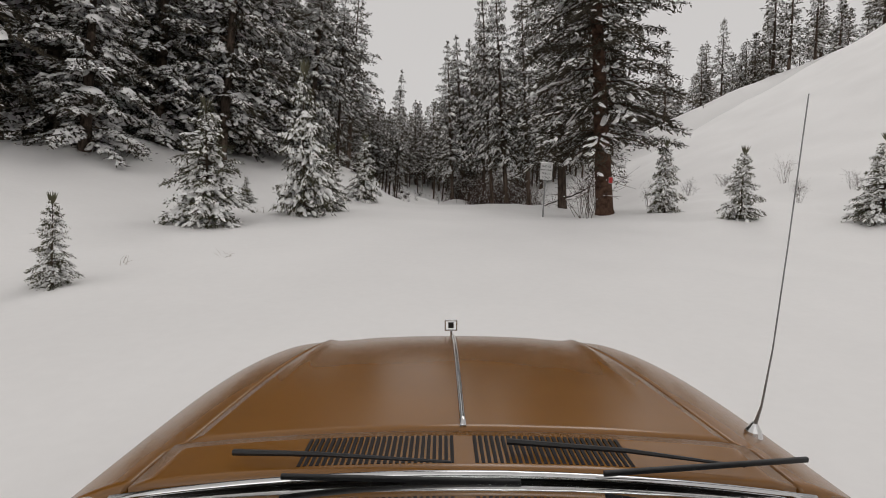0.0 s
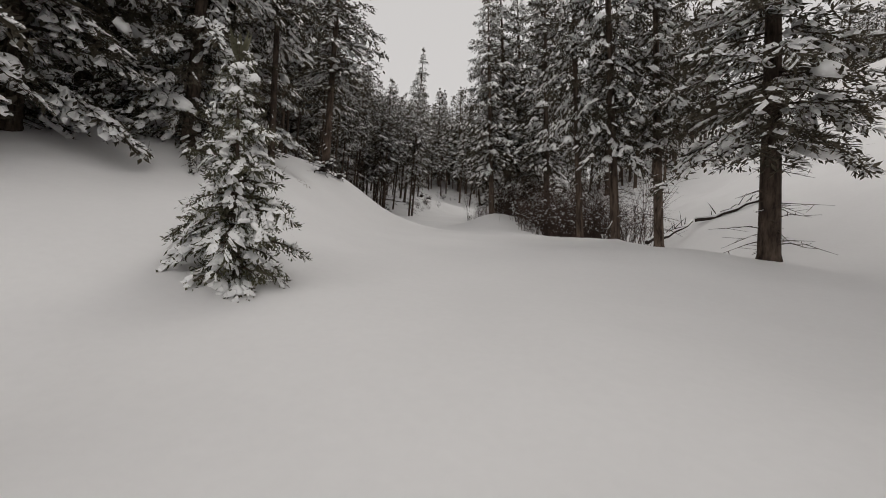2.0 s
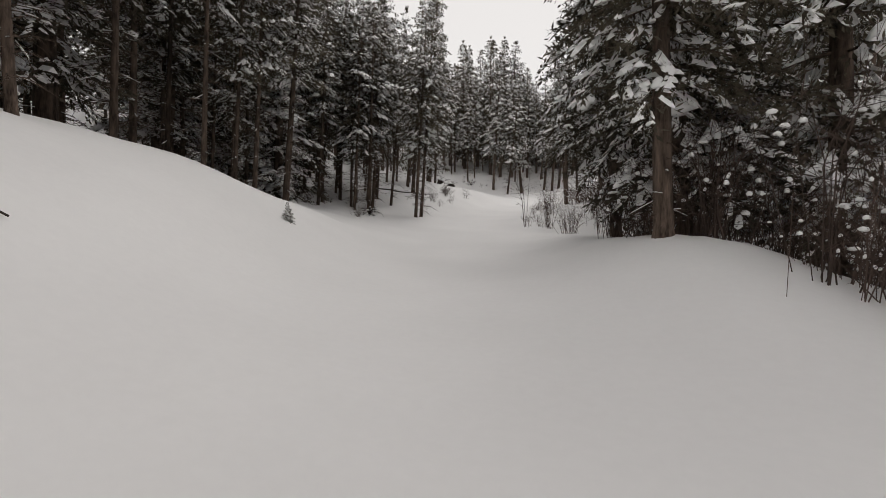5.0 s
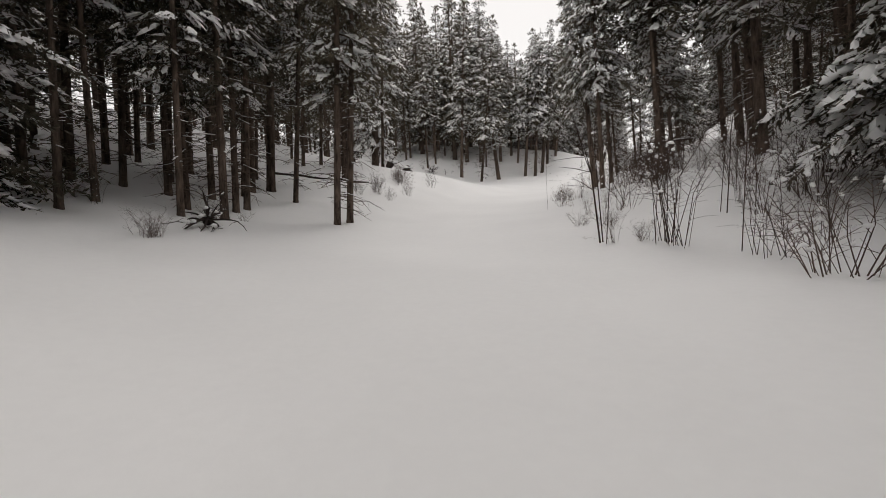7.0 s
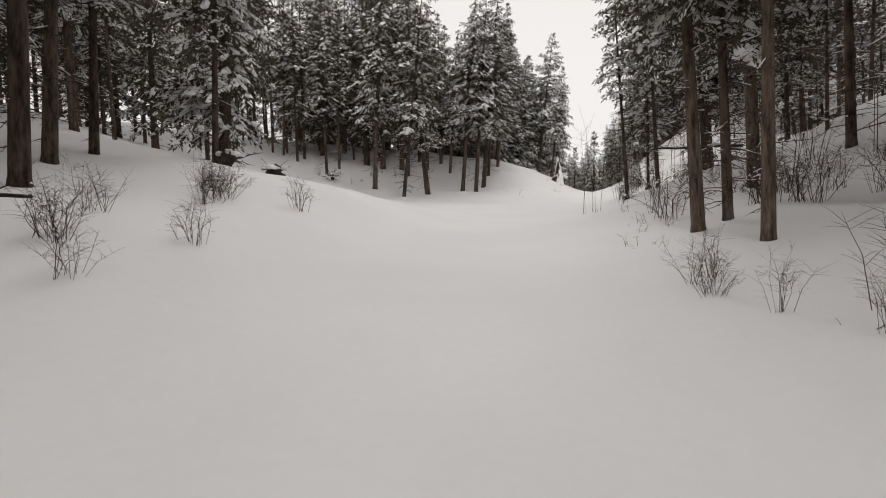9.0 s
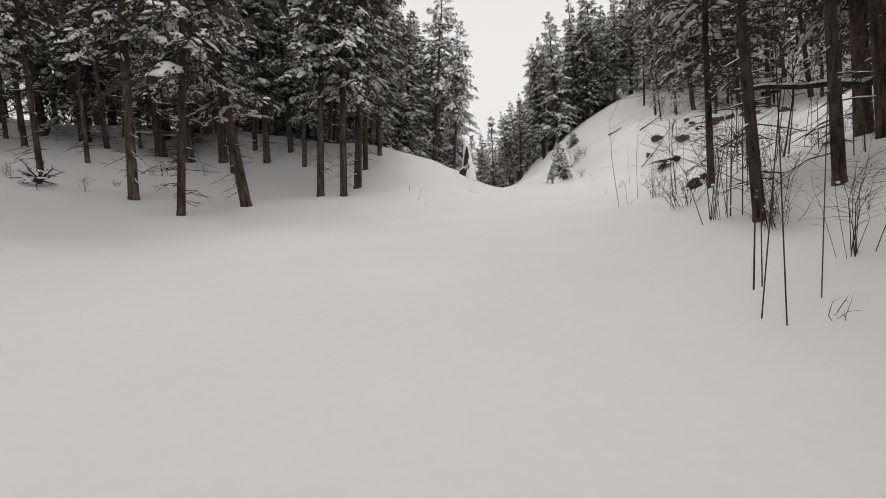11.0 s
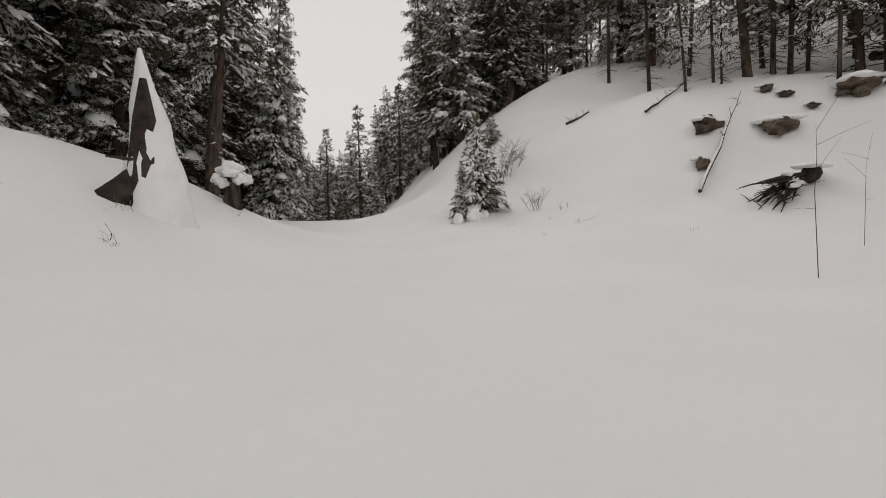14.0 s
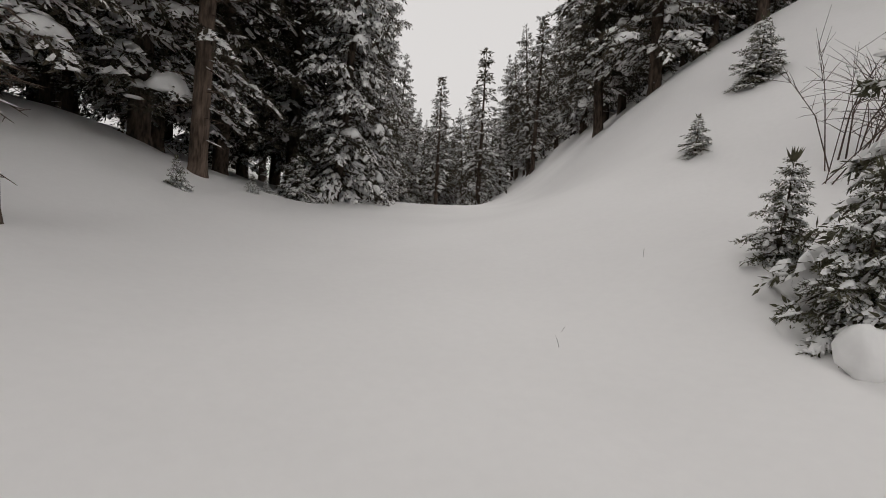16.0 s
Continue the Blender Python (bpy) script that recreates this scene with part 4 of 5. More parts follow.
def roots(name, x, y, size, arms, label, seed, core=0.16, sweep=None):
    """A torn-out root plate: a knotted core with many crooked arms."""
    rnd = random.Random(seed)
    root = new(name)
    at = Vector((x, y, gz(x, y) + size * 0.2))
    wood, cap = Pile(), Pile()
    bm = bmesh.new()
    bmesh.ops.create_icosphere(bm, subdivisions=2, radius=size * core)
    for v in bm.verts:
        v.co *= 0.8 + 0.8 * noise.noise(v.co * (3 / size) + Vector((seed, 0, 0)))
    wood.add([at + v.co for v in bm.verts], [[v.index for v in f.verts] for f in bm.faces])
    bm.free()
    for _ in range(arms):
        way = Vector((rnd.uniform(-1, 1), rnd.uniform(-1, 1), rnd.uniform(-0.3, 0.9)))
        if sweep:
            way = Vector(sweep) + way * 0.28
        way.normalize()
        long = size * rnd.uniform(0.5, 1.2)
        r = size * rnd.uniform(0.014, 0.04)
        pts, here, step = [at + way * size * 0.06], at + way * size * 0.06, way.copy()
        for _ in range(5):
            step = (step + Vector((rnd.uniform(-1, 1), rnd.uniform(-1, 1), rnd.uniform(-1, 0.7))) * (0.2 if sweep else 0.45)).normalized()
            here = here + step * long / 5
            pts.append(here.copy())
        mid = pts[2]
        wood.rod(pts, [r, r * 0.9, r * 0.75, r * 0.55, r * 0.35, r * 0.15], 5)
        for k in (2, 3, 4):
            side = Vector((rnd.uniform(-1, 1), rnd.uniform(-1, 1), rnd.uniform(-0.5, 0.8))) * long * 0.2
            wood.rod([pts[k], pts[k] + side * 0.6, pts[k] + side + Vector((0, 0, -0.03))], [r * 0.4, r * 0.25, r * 0.1], 3)
        if rnd.random() < 0.4:
            dome(cap, mid + Vector((0, 0, r)), way, size * 0.07, size * 0.06, rnd)
    for _ in range(4):
        dome(cap, at + Vector((rnd.uniform(-1, 1), rnd.uniform(-1, 1), 0.7)) * (size * core), (rnd.uniform(-1, 1), 1, 0), size * core * rnd.uniform(0.4, 0.75), size * core * 0.4, rnd, 9)
    mesh_object("root_mass", wood.v, wood.f, DEADWOOD, root, smooth=True)["kind"] = "stuff"
    mesh_object("snow_cap", cap.v, cap.f, SNOW_LOAD, root, "lumps of snow on the roots", smooth=True)["kind"] = "stuff"
    return tagged(root, label, "root wad")


roots("uprooted_roots", 28.2, 101.9, 1.5, 30, "torn-out tree roots hanging down a snow slope", 3, sweep=(-0.7, 0.45, -0.42))
roots("uprooted_roots", 29.9, 99.0, 0.9, 7, "dead branching root lying on a snow slope", 4)
roots("uprooted_roots", -6.3, 32.7, 0.95, 22, "snow-topped heap of curved dead branches on a bank", 5)
roots("uprooted_roots", -5.9, 33.5, 0.7, 12, "snow-topped heap of curved dead branches on a bank", 6)
roots("uprooted_roots", -6.98, 37.7, 0.5, 7, "black broken root stump sticking out of a snow bank", 11, core=0.4)
roots("uprooted_roots", -6.6, 85.4, 0.8, 6, "dark root wad with snow on top beside the road", 7, core=0.5)
roots("uprooted_roots", -8.8, 60.6, 0.8, 26, "low tangle of dead branches half buried in snow", 8)
roots("uprooted_roots", -7.4, 81.4, 1.0, 10, "dark root wad with snow on top under the trees", 9, core=0.28)
roots("uprooted_roots", -5.2, 100.2, 0.9, 26, "low tangle of dead branches half buried in snow", 10)


def rock(x, y, size, flat, seed, label, lift=0.0):
    rnd = random.Random(seed)
    root = new("rock")
    at = Vector((x, y, gz(x, y) + lift))
    bm = bmesh.new()
    bmesh.ops.create_icosphere(bm, subdivisions=3, radius=size)
    for v in bm.verts:
        n = v.co.normalized()
        v.co *= 0.8 + 0.6 * noise.noise(n * 1.7 + Vector((seed, 1, 0))) + 0.3 * noise.noise(n * 4 + Vector((seed, 0, 3)))
        v.co.z *= flat
        v.co += at
    part("stone", bm, ROCK, root)
    cap = Pile()
    dome(cap, at + Vector((0.05, 0.1, size * flat * 0.62)), (rnd.uniform(-1, 1), 1, 0), size * 0.72, size * 0.35, rnd, 10)
    mesh_object("snow_cap", cap.v, cap.f, SNOW_LOAD, root, "pillow of snow on the rock", smooth=True)
    return tagged(root, label, "rock", group="rocks on the slopes")


ROCKY = "brown rock breaking out of a snow slope"
for k, (x, y, size, flat) in enumerate(((29.9, 105.0, 0.4, 0.9), (30.4, 103.2, 0.46, 0.75), (31.9, 101.8, 0.62, 0.6), (32.3, 101.0, 0.3, 0.7), (32.9, 100.4, 0.36, 0.6), (28.6, 104.5, 0.22, 1.2),
                                         (31.6, 103.4, 0.2, 0.6), (31.2, 102.6, 0.16, 0.6), (31.8, 104.0, 0.2, 0.8), (33.6, 100.0, 0.26, 0.6), (11.8, 87.5, 0.17, 0.9), (13.6, 88.6, 0.15, 0.8),
                                         (21.5, 92.6, 0.11, 0.8), (23.0, 94.0, 0.13, 0.8), (20.0, 91.6, 0.1, 0.8), (34.4, 98.8, 0.3, 0.6))):
    rock(x, y, size, flat, 300 + k, ROCKY, 0.12)


def snowy_stump(x, y, tall, seed):
    """A broken trunk, bare on one side, plastered with a tall cone of snow on the other."""
    root = new("broken_stump")
    at = Vector((x, y, gz(x, y) - 0.2))
    wood = Pile()
    wood.add(*tube([at, at + Vector((0, 0, 0.7)), at + Vector((0.03, 0, tall * 0.6)), at + Vector((0.05, 0, tall * 0.82))], [0.36, 0.27, 0.16, 0.05], 10))
    wood.add(*tube([at + Vector((-0.55, -0.1, 0.25)), at + Vector((-0.25, 0, 0.55)), at + Vector((0, 0, 0.95))], [0.26, 0.22, 0.1], 8))
    wood.rod([at + Vector((0, -0.1, 0.95)), at + Vector((-0.5, -0.25, 0.98))], [0.035, 0.015], 5)
    mesh_object("trunk", wood.v, wood.f, DEADWOOD, root, smooth=True)
    rings, sides, verts, faces = 16, 18, [], []
    for i in range(rings + 1):
        u = i / rings
        r = 0.85 * (1 - u) ** 0.9 * (0.92 + 0.25 * (1 - u) ** 3) + 0.03
        for k in range(sides):
            a = 2 * math.pi * k / sides
            j = 1 + 0.3 * noise.noise(Vector((math.cos(a) * 1.5, math.sin(a) * 1.5, u * 7 + seed)))
            verts.append(at + Vector((0.2 * (1 - u * 0.8) + math.cos(a) * r * j * 0.85, 0.12 + math.sin(a) * r * j * 0.8, u * (tall + 0.9) - 0.9)))
    for i in range(rings):
        for k in range(sides):
            b, c = i * sides + k, i * sides + (k + 1) % sides
            faces.append((b, c, c + sides, b + sides))
    faces.append(tuple(range(rings * sides, (rings + 1) * sides)))
    mesh_object("snow_cone", verts, faces, SNOW_LOAD, root, "tall smooth cone of wind-packed snow", smooth=True)
    return tagged(root, "broken dark stump with a tall cone of snow plastered on it", "stump")


snowy_stump(15.1, 106.9, 2.7, 4)


def capped_stump(x, y, k, seed):
    """A stump k metres high under a hood of snow that hangs over on all sides."""
    root = new("tree_stump")
    rnd = random.Random(seed)
    at = Vector((x, y, gz(x, y) - 0.1))
    wood, cap = Pile(), Pile()
    wood.add(*tube([at, at + Vector((0, 0, 0.3 * k)), at + Vector((0.03, 0, 0.65 * k)), at + Vector((0.02, 0.02, k))], [0.25 * k, 0.2 * k, 0.18 * k, 0.15 * k], 12))
    for _ in range(14):
        a = rnd.uniform(0, 6.28)
        wood.rod([at + Vector((0, 0, rnd.uniform(0.5, 0.9) * k)), at + Vector((math.cos(a) * rnd.uniform(0.28, 0.46), math.sin(a) * rnd.uniform(0.28, 0.46), rnd.uniform(0.5, 0.95))) * k], [0.018 * k, 0.006 * k], 5)
    mesh_object("trunk", wood.v, wood.f, BARK, root, smooth=True)
    lumps = [(0, 0, 1.02, 0.27, 0.17)] + [(math.cos(i * 0.9) * rnd.uniform(0.22, 0.42), math.sin(i * 0.9) * rnd.uniform(0.22, 0.42), rnd.uniform(0.62, 0.98), rnd.uniform(0.1, 0.19), rnd.uniform(0.09, 0.17)) for i in range(7)]
    for n, (lx, ly, lz, r, h) in enumerate(lumps):
        bm = bmesh.new()
        bmesh.ops.create_icosphere(bm, subdivisions=3, radius=1.0)
        bm.verts.index_update()
        c = at + Vector((lx, ly, lz)) * k
        cap.add([c + Vector((v.co.x * r, v.co.y * r, v.co.z * h)) * (k * (1 + 0.55 * noise.noise(v.co * 1.6 + Vector((seed + n, 0, 0))) + 0.2 * noise.noise(v.co * 4 + Vector((seed, n, 0))))) for v in bm.verts], [[v.index for v in f.verts] for f in bm.faces])
        bm.free()
    mesh_object("snow_cap", cap.v, cap.f, SNOW_LOAD, root, "heavy overhanging hood of snow", smooth=True)
    return tagged(root, "dark tree stump under a heavy overhanging hood of snow", "stump")


capped_stump(17.05, 109.95, 0.95, 8)
capped_stump(-8.9, 40.2, 0.55, 9)


def snow_lump(x, y, r, h, seed, lift=0.0):
    rnd = random.Random(seed)
    bm = bmesh.new()
    bmesh.ops.create_icosphere(bm, subdivisions=3, radius=1.0)
    at = Vector((x, y, gz(x, y) + lift))
    for v in bm.verts:
        k = 1 + 0.5 * noise.noise(v.co * 1.2 + Vector((seed, 0, 0))) + 0.12 * noise.noise(v.co * 4 + Vector((seed, 2, 0)))
        v.co = at + Vector((v.co.x * r * k, v.co.y * r * k, v.co.z * h * k))
    ob = part("snow_lump", bm, SNOW_LOAD, None, smooth=True)
    return tagged(ob, "rounded lump of fallen snow against a young spruce", "snow lump", group="snow lumps")


snow_lump(24.42, 109.85, 0.26, 0.28, 5, 0.15)
snow_lump(24.0, 110.1, 0.16, 0.2, 6, 0.1)
snow_lump(24.85, 109.75, 0.16, 0.16, 7, 0.06)


# ---- the road sign and the marker on the trunk ----
def road_sign(x, y):
    root = new("road_sign")
    z = gz(x, y)
    root.matrix_basis = pose(x, y, z + 0.1, 0, 3, 8)
    wood = Pile()
    wood.add(*tube([(0.02, 0.02, -0.3), (0, 0.02, 1.0), (-0.01, 0.02, 1.55)], [0.03, 0.03, 0.03], 6))
    mesh_object("post", wood.v, wood.f, STEEL, root, "bare grey steel post")
    bm = bmesh.new()
    box(bm, -0.25, 0.25, -0.012, 0.0, 1.28, 1.93, 0.004)
    part("panel", bm, SIGN_WHITE, root, "white painted sheet panel")
    bm = bmesh.new()
    for x0, x1, z0, z1 in ((-0.25, 0.25, 1.915, 1.93), (-0.25, 0.25, 1.28, 1.295), (-0.25, -0.235, 1.295, 1.915), (0.235, 0.25, 1.295, 1.915)):
        box(bm, x0, x1, -0.016, -0.0125, z0, z1)
    part("border", bm, SIGN_BLACK, root, "thin black border")
    for zz in (1.33, 1.88):
        bm = bmesh.new()
        bmesh.ops.create_cone(bm, cap_ends=True, segments=8, radius1=0.012, radius2=0.01, depth=0.01, matrix=Matrix.Translation((0, -0.018, zz)) @ Matrix.Rotation(math.pi / 2, 4, "X"))
        part("bolt", bm, STEEL, root)
    for text, zz, size in (("END OF", 1.76, 0.105), ("MAINTAINED", 1.635, 0.082), ("PUBLIC", 1.495, 0.105), ("ROAD", 1.35, 0.11)):
        curve = bpy.data.curves.new("lettering", "FONT")
        curve.body, curve.size, curve.align_x, curve.extrude = text, size, "CENTER", 0.001
        curve.materials.append(SIGN_BLACK)
        ob = new("lettering", curve)
        ob.parent = root
        ob.matrix_basis = pose(0, -0.016, zz, 90, 0, 0)
    cap = Pile()
    rnd = random.Random(2)
    for k in range(5):
        dome(cap, Vector((-0.18 + 0.09 * k, 0, 1.93)), (1, 0, 0), 0.05, 0.03, rnd, 7)
    mesh_object("snow_cap", cap.v, cap.f, SNOW_LOAD, root, "thin line of snow on the sign's top edge", smooth=True)
    return tagged(root, "white road-end sign with black capitals on a steel post", "road sign")


road_sign(3.72, 17.45)
marker = new("trail_marker")
girth = 0.255 * marked_tree.scale[0]
marker.matrix_basis = pose(6.4 + 0.34 * girth, 18.6 - 0.97 * girth, gz(6.45, 18.6) + 1.3, 0, 0, 20)
bm = bmesh.new()
box(bm, -0.1, 0.1, -0.012, 0, -0.13, 0.13, 0.004)
part("plate", bm, SIGN_RED, marker, "red painted plate")
bm = bmesh.new()
for x0, x1, z0, z1 in ((-0.1, 0.1, 0.112, 0.13), (-0.1, 0.1, -0.13, -0.112), (-0.1, -0.084, -0.112, 0.112), (0.084, 0.1, -0.112, 0.112)):
    box(bm, x0, x1, -0.016, -0.0125, z0, z1)
part("border", bm, SIGN_WHITE, marker, "pale border")
tagged(marker, "small red plate with a pale border nailed to a trunk", "marker")


# ---- the brown car, standing where the drive begins ----
def make_car():
    car = new("car")
    car.matrix_basis = look(*START) @ pose(0, 0, 1.5, 82.55, 0, 0).inverted()
    mid = 0.045

    def top(x, y):
        """Height of the bonnet and wings over the road."""
        u = (y - 1.2) / 1.4
        c = abs(x - mid)
        z = 0.842 - 0.05 * u - 0.14 * max(0, u) ** 3
        z -= 0.035 * (c / 0.73) ** 2
        if c > 0.74:
            z -= 0.9 * (c - 0.74) ** 2
        z -= 3.0 * max(0, y - 2.4) ** 2 * max(0, c - 0.45)
        ridge = 0.66 - 0.06 * (1 - u)
        z += 0.012 * math.exp(-(((c - ridge) / 0.022) ** 2)) * min(1, max(0, u * 1.6 - 0.1))
        return z

    def out(y):
        """Half the width over the wings."""
        return 0.965 + 0.02 * math.sin(math.pi * min(1, max(0, (y - 1.0) / 1.64))) - 1.6 * max(0, y - 2.25) ** 2

    def seam(y):
        """Half the width of the bonnet."""
        return 0.745 - 0.075 * (y - 1.2) - 1.2 * max(0, y - 2.42) ** 2

    def sheet(name, x0, x1, y0, y1, nx_, ny_, lip, label, shape=None):
        bm = bmesh.new()
        rows = []
        for j in range(ny_ + 1):
            y = y0 + (y1 - y0) * j / ny_
            a, b = (x0, x1) if shape is None else shape(y)
            rows.append([bm.verts.new((a + (b - a) * i / nx_, y, top(a + (b - a) * i / nx_, y))) for i in range(nx_ + 1)])
        for j in range(ny_):
            for i in range(nx_):
                bm.faces.new((rows[j][i], rows[j][i + 1], rows[j + 1][i + 1], rows[j + 1][i]))
        edge = [e for e in bm.edges if e.is_boundary]
        made = bmesh.ops.extrude_edge_only(bm, edges=edge)
        for v in made["geom"]:
            if isinstance(v, bmesh.types.BMVert):
                v.co.z -= lip
        return part(name, bm, PAINT, car, label, smooth=True)

    sheet("bonnet", 0, 0, 1.2, 2.6, 60, 40, 0.03, "glossy brown bonnet with a raised crease each side", lambda y: (mid - seam(y), mid + seam(y)))
    sheet("cowl", 0, 0, 1.0, 1.194, 30, 6, 0.02, "", lambda y: (mid - 0.78, mid + 0.78))
    for side in (-1, 1):
        sheet("wing", 0, 0, 1.0, 2.64, 14, 40, 0.02, "", lambda y: tuple(sorted((mid + side * (seam(y) + 0.006 if y > 1.2 else 0.79), mid + side * out(y)))))
        ys = [-2.35 + 0.05 * k for k in range(100)]
        ys = [y for y in ys if y <= 2.62] + [2.64]
        verts, faces = [], []
        for y in ys:
            low = 0.3
            for hub in (1.78, -1.2):
                if abs(y - hub) < 0.38:
                    low = max(low, 0.31 + math.sqrt(0.38**2 - (y - hub) ** 2))
            w = out(y) - 0.004
            high = top(mid + out(y), y) - 0.006 if y >= 1.0 else 0.6
            low = min(low, high - 0.02)
            for dx in (0.0, -0.03):
                verts += [(mid + side * (w + dx - 0.03), y, low), (mid + side * (w + dx), y, (low + high) / 2), (mid + side * (w + dx), y, high)]
        for k in range(len(ys) - 1):
            a, b = 6 * k, 6 * k + 6
            faces += [(a, a + 1, b + 1, b), (a + 1, a + 2, b + 2, b + 1), (a + 2, a + 5, b + 5, b + 2), (a + 5, a + 4, b + 4, b + 5), (a + 4, a + 3, b + 3, b + 4), (a + 3, a, b, b + 3)]
        mesh_object("side_panel", verts, faces, PAINT, car, smooth=True)
    # slots of the air intake
    bm = bmesh.new()
    for x0, x1, n in ((-0.355, 0.03, 26), (0.075, 0.465, 26)):
        for k in range(n):
            x = x0 + (x1 - x0) * (k + 0.5) / n
            box(bm, x - 0.0042, x + 0.0042, 1.035, 1.158, top(x, 1.1) - 0.01, top(x, 1.1) + 0.0035)
    part("intake_grille", bm, DARK, car, "rows of dark narrow slots")["kind"] = "stuff"
    # chrome: middle strip, ornament, windscreen trim
    pile = Pile()
    pile.add(*tube([(mid + 0.011, 1.215 + 0.05 * k, top(mid + 0.011, 1.215 + 0.05 * k) + 0.003) for k in range(27)], [0.009] * 27, 8))
    mesh_object("bonnet_strip", pile.v, pile.f, CHROME, car, "chrome strip down the bonnet", smooth=True)
    bm = bmesh.new()
    z = top(mid, 2.54)
    box(bm, mid - 0.004, mid + 0.008, 2.535, 2.55, z - 0.01, z + 0.035, 0.002)
    for x0, x1, z0, z1 in ((-0.036, 0.036, 0.085, 0.092), (-0.036, 0.036, 0.03, 0.037), (-0.036, -0.029, 0.03, 0.092), (0.029, 0.036, 0.03, 0.092)):
        box(bm, mid + x0, mid + x1, 2.538, 2.547, z + z0, z + z1, 0.002)
    orn = part("bonnet_ornament", bm, CHROME, car, "small upright square chrome ornament")
    bm = bmesh.new()
    box(bm, mid - 0.015, mid + 0.015, 2.54, 2.545, z + 0.045, z + 0.078)
    part("emblem", bm, DARK, orn)
    pile = Pile()
    pile.add(*tube([(mid - 0.8 + 0.1 * k, 0.997 - 0.03 * ((k - 8) / 8) ** 2, 0.842 - 0.035 * ((0.1 * k - 0.8) / 0.73) ** 2) for k in range(17)], [0.011] * 17, 8))
    mesh_object("windscreen_trim", pile.v, pile.f, CHROME, car, "bright chrome trim under the windscreen", smooth=True)
    # windscreen, roof and cabin
    bm = bmesh.new()
    rows = []
    for j in range(9):
        u = j / 8
        half = 0.80 - 0.17 * u
        rows.append([bm.verts.new((mid + half * (2 * i / 16 - 1), 0.975 - 0.86 * u - 0.05 * (2 * i / 16 - 1) ** 2, 0.835 + 0.50 * u - 0.02 * (2 * i / 16 - 1) ** 2)) for i in range(17)])
    for j in range(8):
        for i in range(16):
            bm.faces.new((rows[j][i], rows[j][i + 1], rows[j + 1][i + 1], rows[j + 1][i]))
    glass = part("windscreen", bm, GLASS, car, "wet reflecting windscreen", smooth=True)
    solid = glass.modifiers.new("thick", "SOLIDIFY")
    solid.thickness = 0.006
    bm = bmesh.new()
    box(bm, mid - 0.63, mid + 0.63, -1.35, 0.09, 1.31, 1.36, 0.025)
    part("roof", bm, PAINT, car)
    for s in (-1, 1):
        for (y0, z0, x0), (y1, z1, x1) in (((0.93, 0.80, 0.82), (0.08, 1.33, 0.645)), ((-1.75, 0.62, 0.80), (-1.3, 1.33, 0.64)), ((-0.4, 0.62, 0.84), (-0.4, 1.33, 0.645))):
            pile = Pile()
            pile.add(*tube([(mid + s * x0, y0, z0), (mid + s * x1, y1, z1)], [0.03, 0.03], 6))
            mesh_object("pillar", pile.v, pile.f, PAINT, car)
    bm = bmesh.new()
    box(bm, mid - 0.82, mid + 0.82, -2.35, -1.72, 0.57, 0.625, 0.02)
    part("boot_lid", bm, PAINT, car)
    bm = bmesh.new()
    box(bm, mid - 0.78, mid + 0.78, 0.55, 0.96, 0.60, 0.80, 0.03)
    part("dashboard", bm, DARK, car, "black dashboard")
    for s in (-0.4, 0.4):
        bm = bmesh.new()
        box(bm, mid + s - 0.26, mid + s + 0.26, -0.45, 0.1, 0.4, 0.55, 0.04)
        box(bm, mid + s - 0.25, mid + s + 0.25, -0.58, -0.44, 0.45, 1.05, 0.04)
        part("seat", bm, CLOTH, car)
    bm = bmesh.new()
    box(bm, mid - 0.84, mid + 0.84, -2.3, 2.6, 0.24, 0.32, 0.01)
    part("floor_pan", bm, DARK, car)
    # nose
    bm = bmesh.new()
    box(bm, mid - 0.74, mid + 0.74, 2.59, 2.65, 0.34, 0.6, 0.02)
    nose = part("nose_panel", bm, PAINT, car)
    bm = bmesh.new()
    for k in range(22):
        x = mid - 0.42 + 0.04 * k
        box(bm, x - 0.006, x + 0.006, 2.65, 2.67, 0.4, 0.57)
    part("grille", bm, CHROME, nose, "upright chrome grille bars")
    for s in (-0.58, 0.58):
        bm = bmesh.new()
        box(bm, mid + s - 0.13, mid + s + 0.13, 2.645, 2.68, 0.42, 0.58, 0.02)
        part("headlight", bm, LAMP, nose, "clear rectangular headlight")
    bm = bmesh.new()
    box(bm, mid - 0.9, mid + 0.9, 2.68, 2.8, 0.26, 0.38, 0.03)
    part("bumper", bm, CHROME, car, "chrome front bumper")
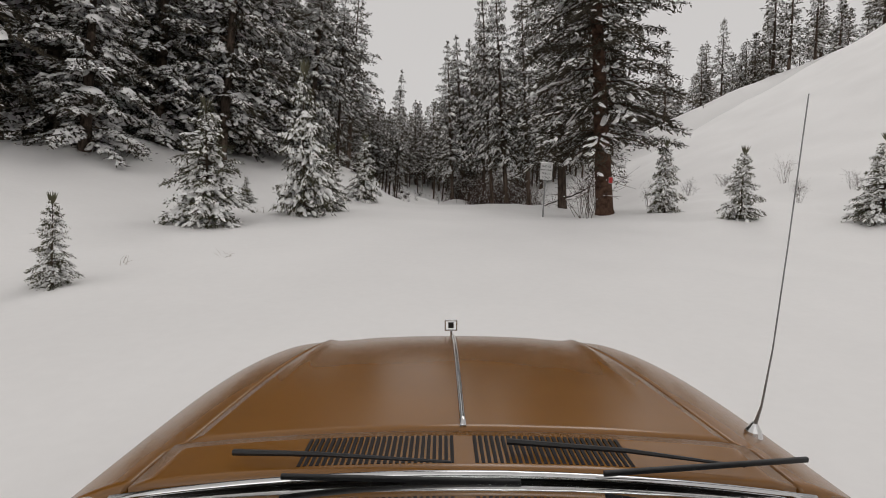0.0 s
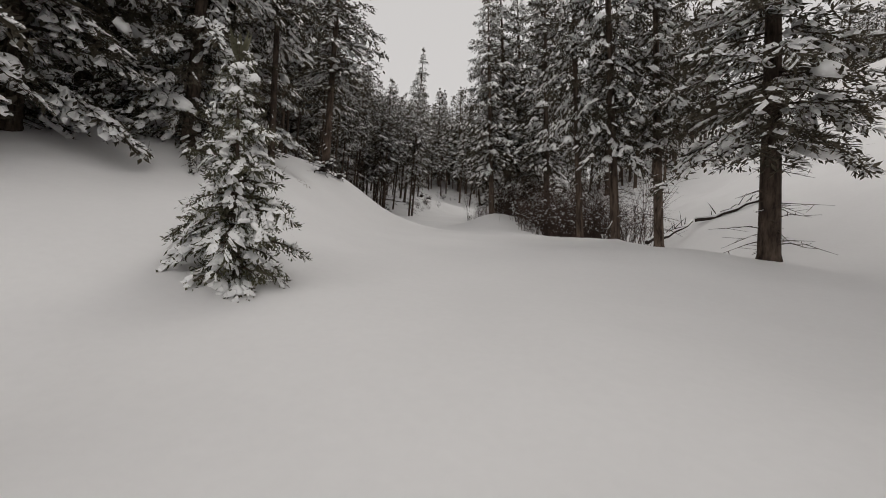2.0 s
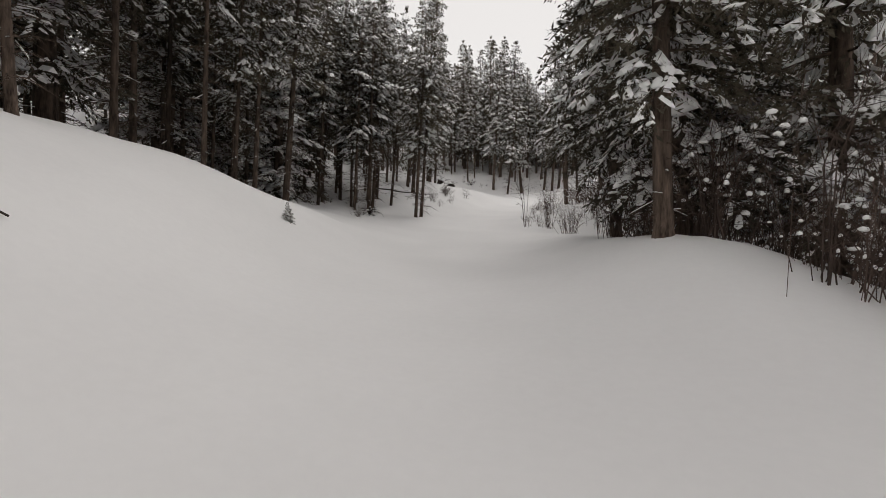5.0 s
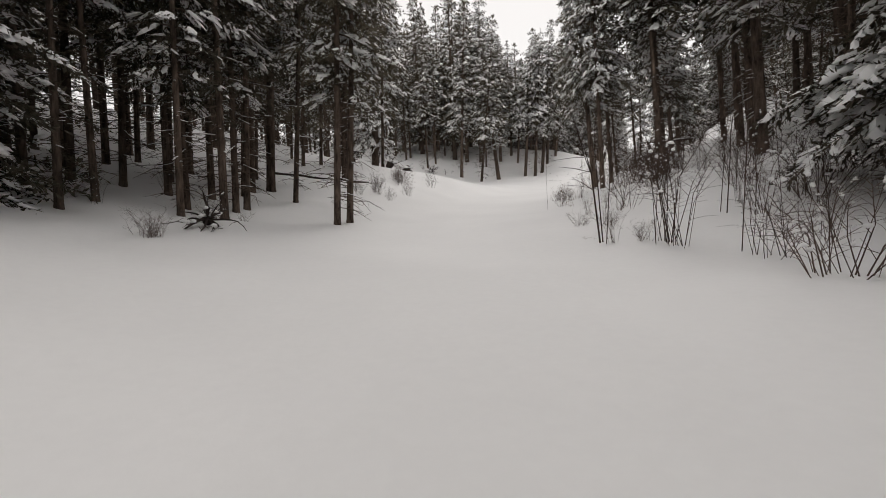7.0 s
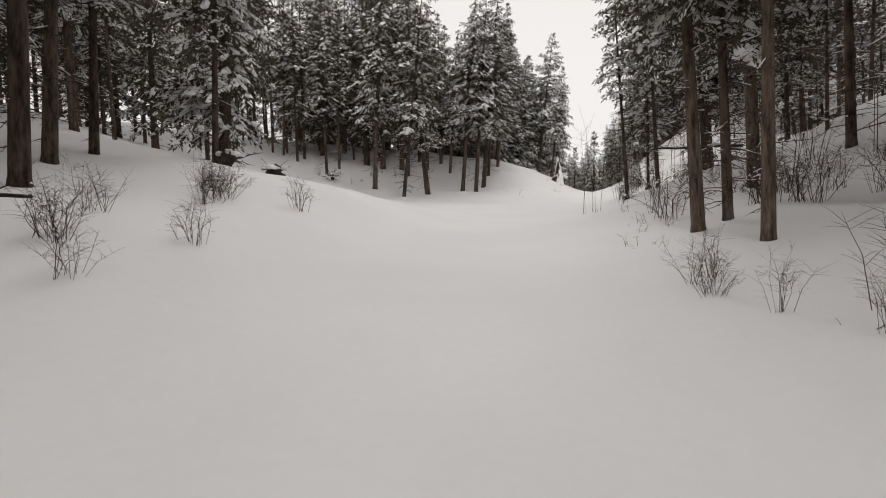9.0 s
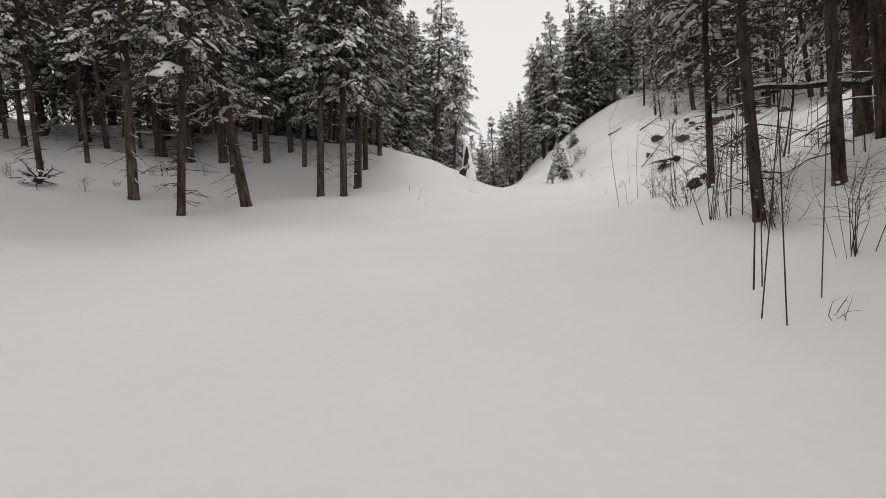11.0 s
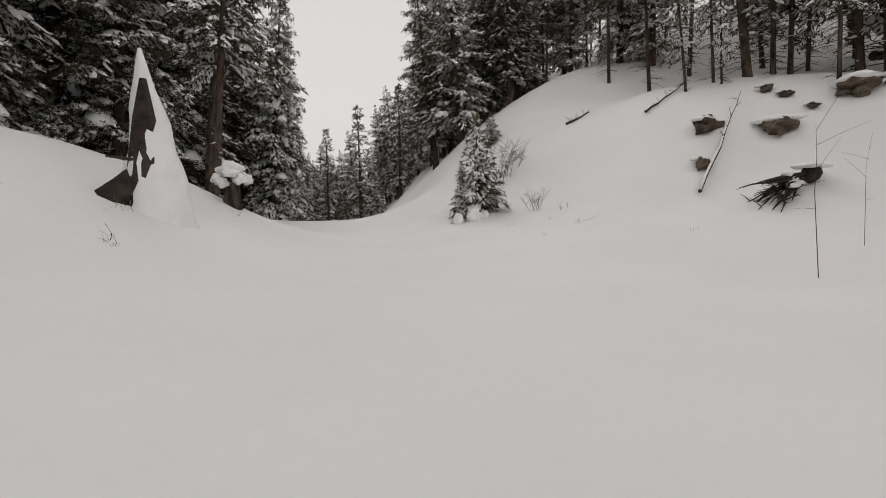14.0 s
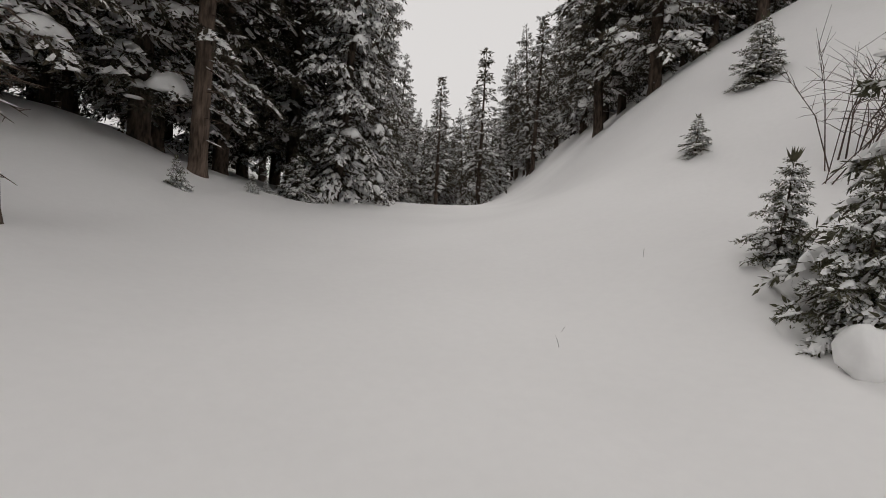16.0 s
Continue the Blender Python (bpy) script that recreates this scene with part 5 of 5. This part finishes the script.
    for x in (-0.76, 0.76):
        for y in (1.78, -1.2):
            bm = bmesh.new()
            bmesh.ops.create_cone(bm, cap_ends=True, segments=28, radius1=0.31, radius2=0.31, depth=0.2, matrix=Matrix.Translation((mid + x, y, 0.31)) @ Matrix.Rotation(math.pi / 2, 4, "Y"))
            bmesh.ops.bevel(bm, geom=[e for e in bm.edges if len(e.link_faces) == 2 and e.calc_face_angle() > 1], offset=0.04, segments=2, affect="EDGES")
            wheel = part("wheel", bm, TYRE, car)
            bm = bmesh.new()
            bmesh.ops.create_cone(bm, cap_ends=True, segments=24, radius1=0.19, radius2=0.17, depth=0.212, matrix=Matrix.Translation((mid + x, y, 0.31)) @ Matrix.Rotation(math.pi / 2, 4, "Y"))
            part("hubcap", bm, CHROME, wheel)
    # wipers: arm and blade each
    for arm, blade in ((((-0.52, 1.075), (-0.3, 1.045), (0.02, 1.0)), ((-0.36, 0.955), (0.17, 0.935))), (((0.16, 1.09), (0.45, 1.065), (0.72, 1.03)), ((0.36, 0.965), (0.86, 1.02)))):
        pile = Pile()
        pile.add(*tube([(x, y, 0.872 - 0.035 * ((x - mid) / 0.73) ** 2) for x, y in arm], [0.008, 0.006, 0.003], 6))
        wiper = mesh_object("wiper", pile.v, pile.f, RUBBER, car, "black wiper arm at rest")
        (xa, ya), (xb, yb) = blade
        bm = bmesh.new()
        made = box(bm, -0.5, 0.5, -0.005, 0.005, 0.86, 0.872, 0.003)
        slope = (yb - ya) / (xb - xa)
        for v in bm.verts:
            v.co.y += ya + slope * (xb - xa) * (v.co.x + 0.5)
            v.co.x = xa + (xb - xa) * (v.co.x + 0.5)
        part("wiper_blade", bm, RUBBER, wiper)
    # aerial
    pile = Pile()
    pts = [(0.925, 1.3, 0.79), (0.932, 1.285, 0.87), (0.934, 1.265, 1.05), (0.93, 1.24, 1.35), (0.915, 1.2, 1.735)]
    pile.add(*tube(pts, [0.006, 0.003, 0.0022, 0.0019, 0.0016], 6))
    aerial = mesh_object("aerial", pile.v, pile.f, STEEL, car, "thin whip aerial")
    pile = Pile()
    pile.add(*tube([(0.925, 1.3, 0.755), (0.925, 1.3, 0.785), (0.926, 1.298, 0.81)], [0.028, 0.022, 0.008], 10))
    mesh_object("aerial_base", pile.v, pile.f, CHROME, aerial)
    return tagged(car, "old brown saloon car with chrome trim standing in deep snow", "car")


START = PATH[0][1:]
make_car()
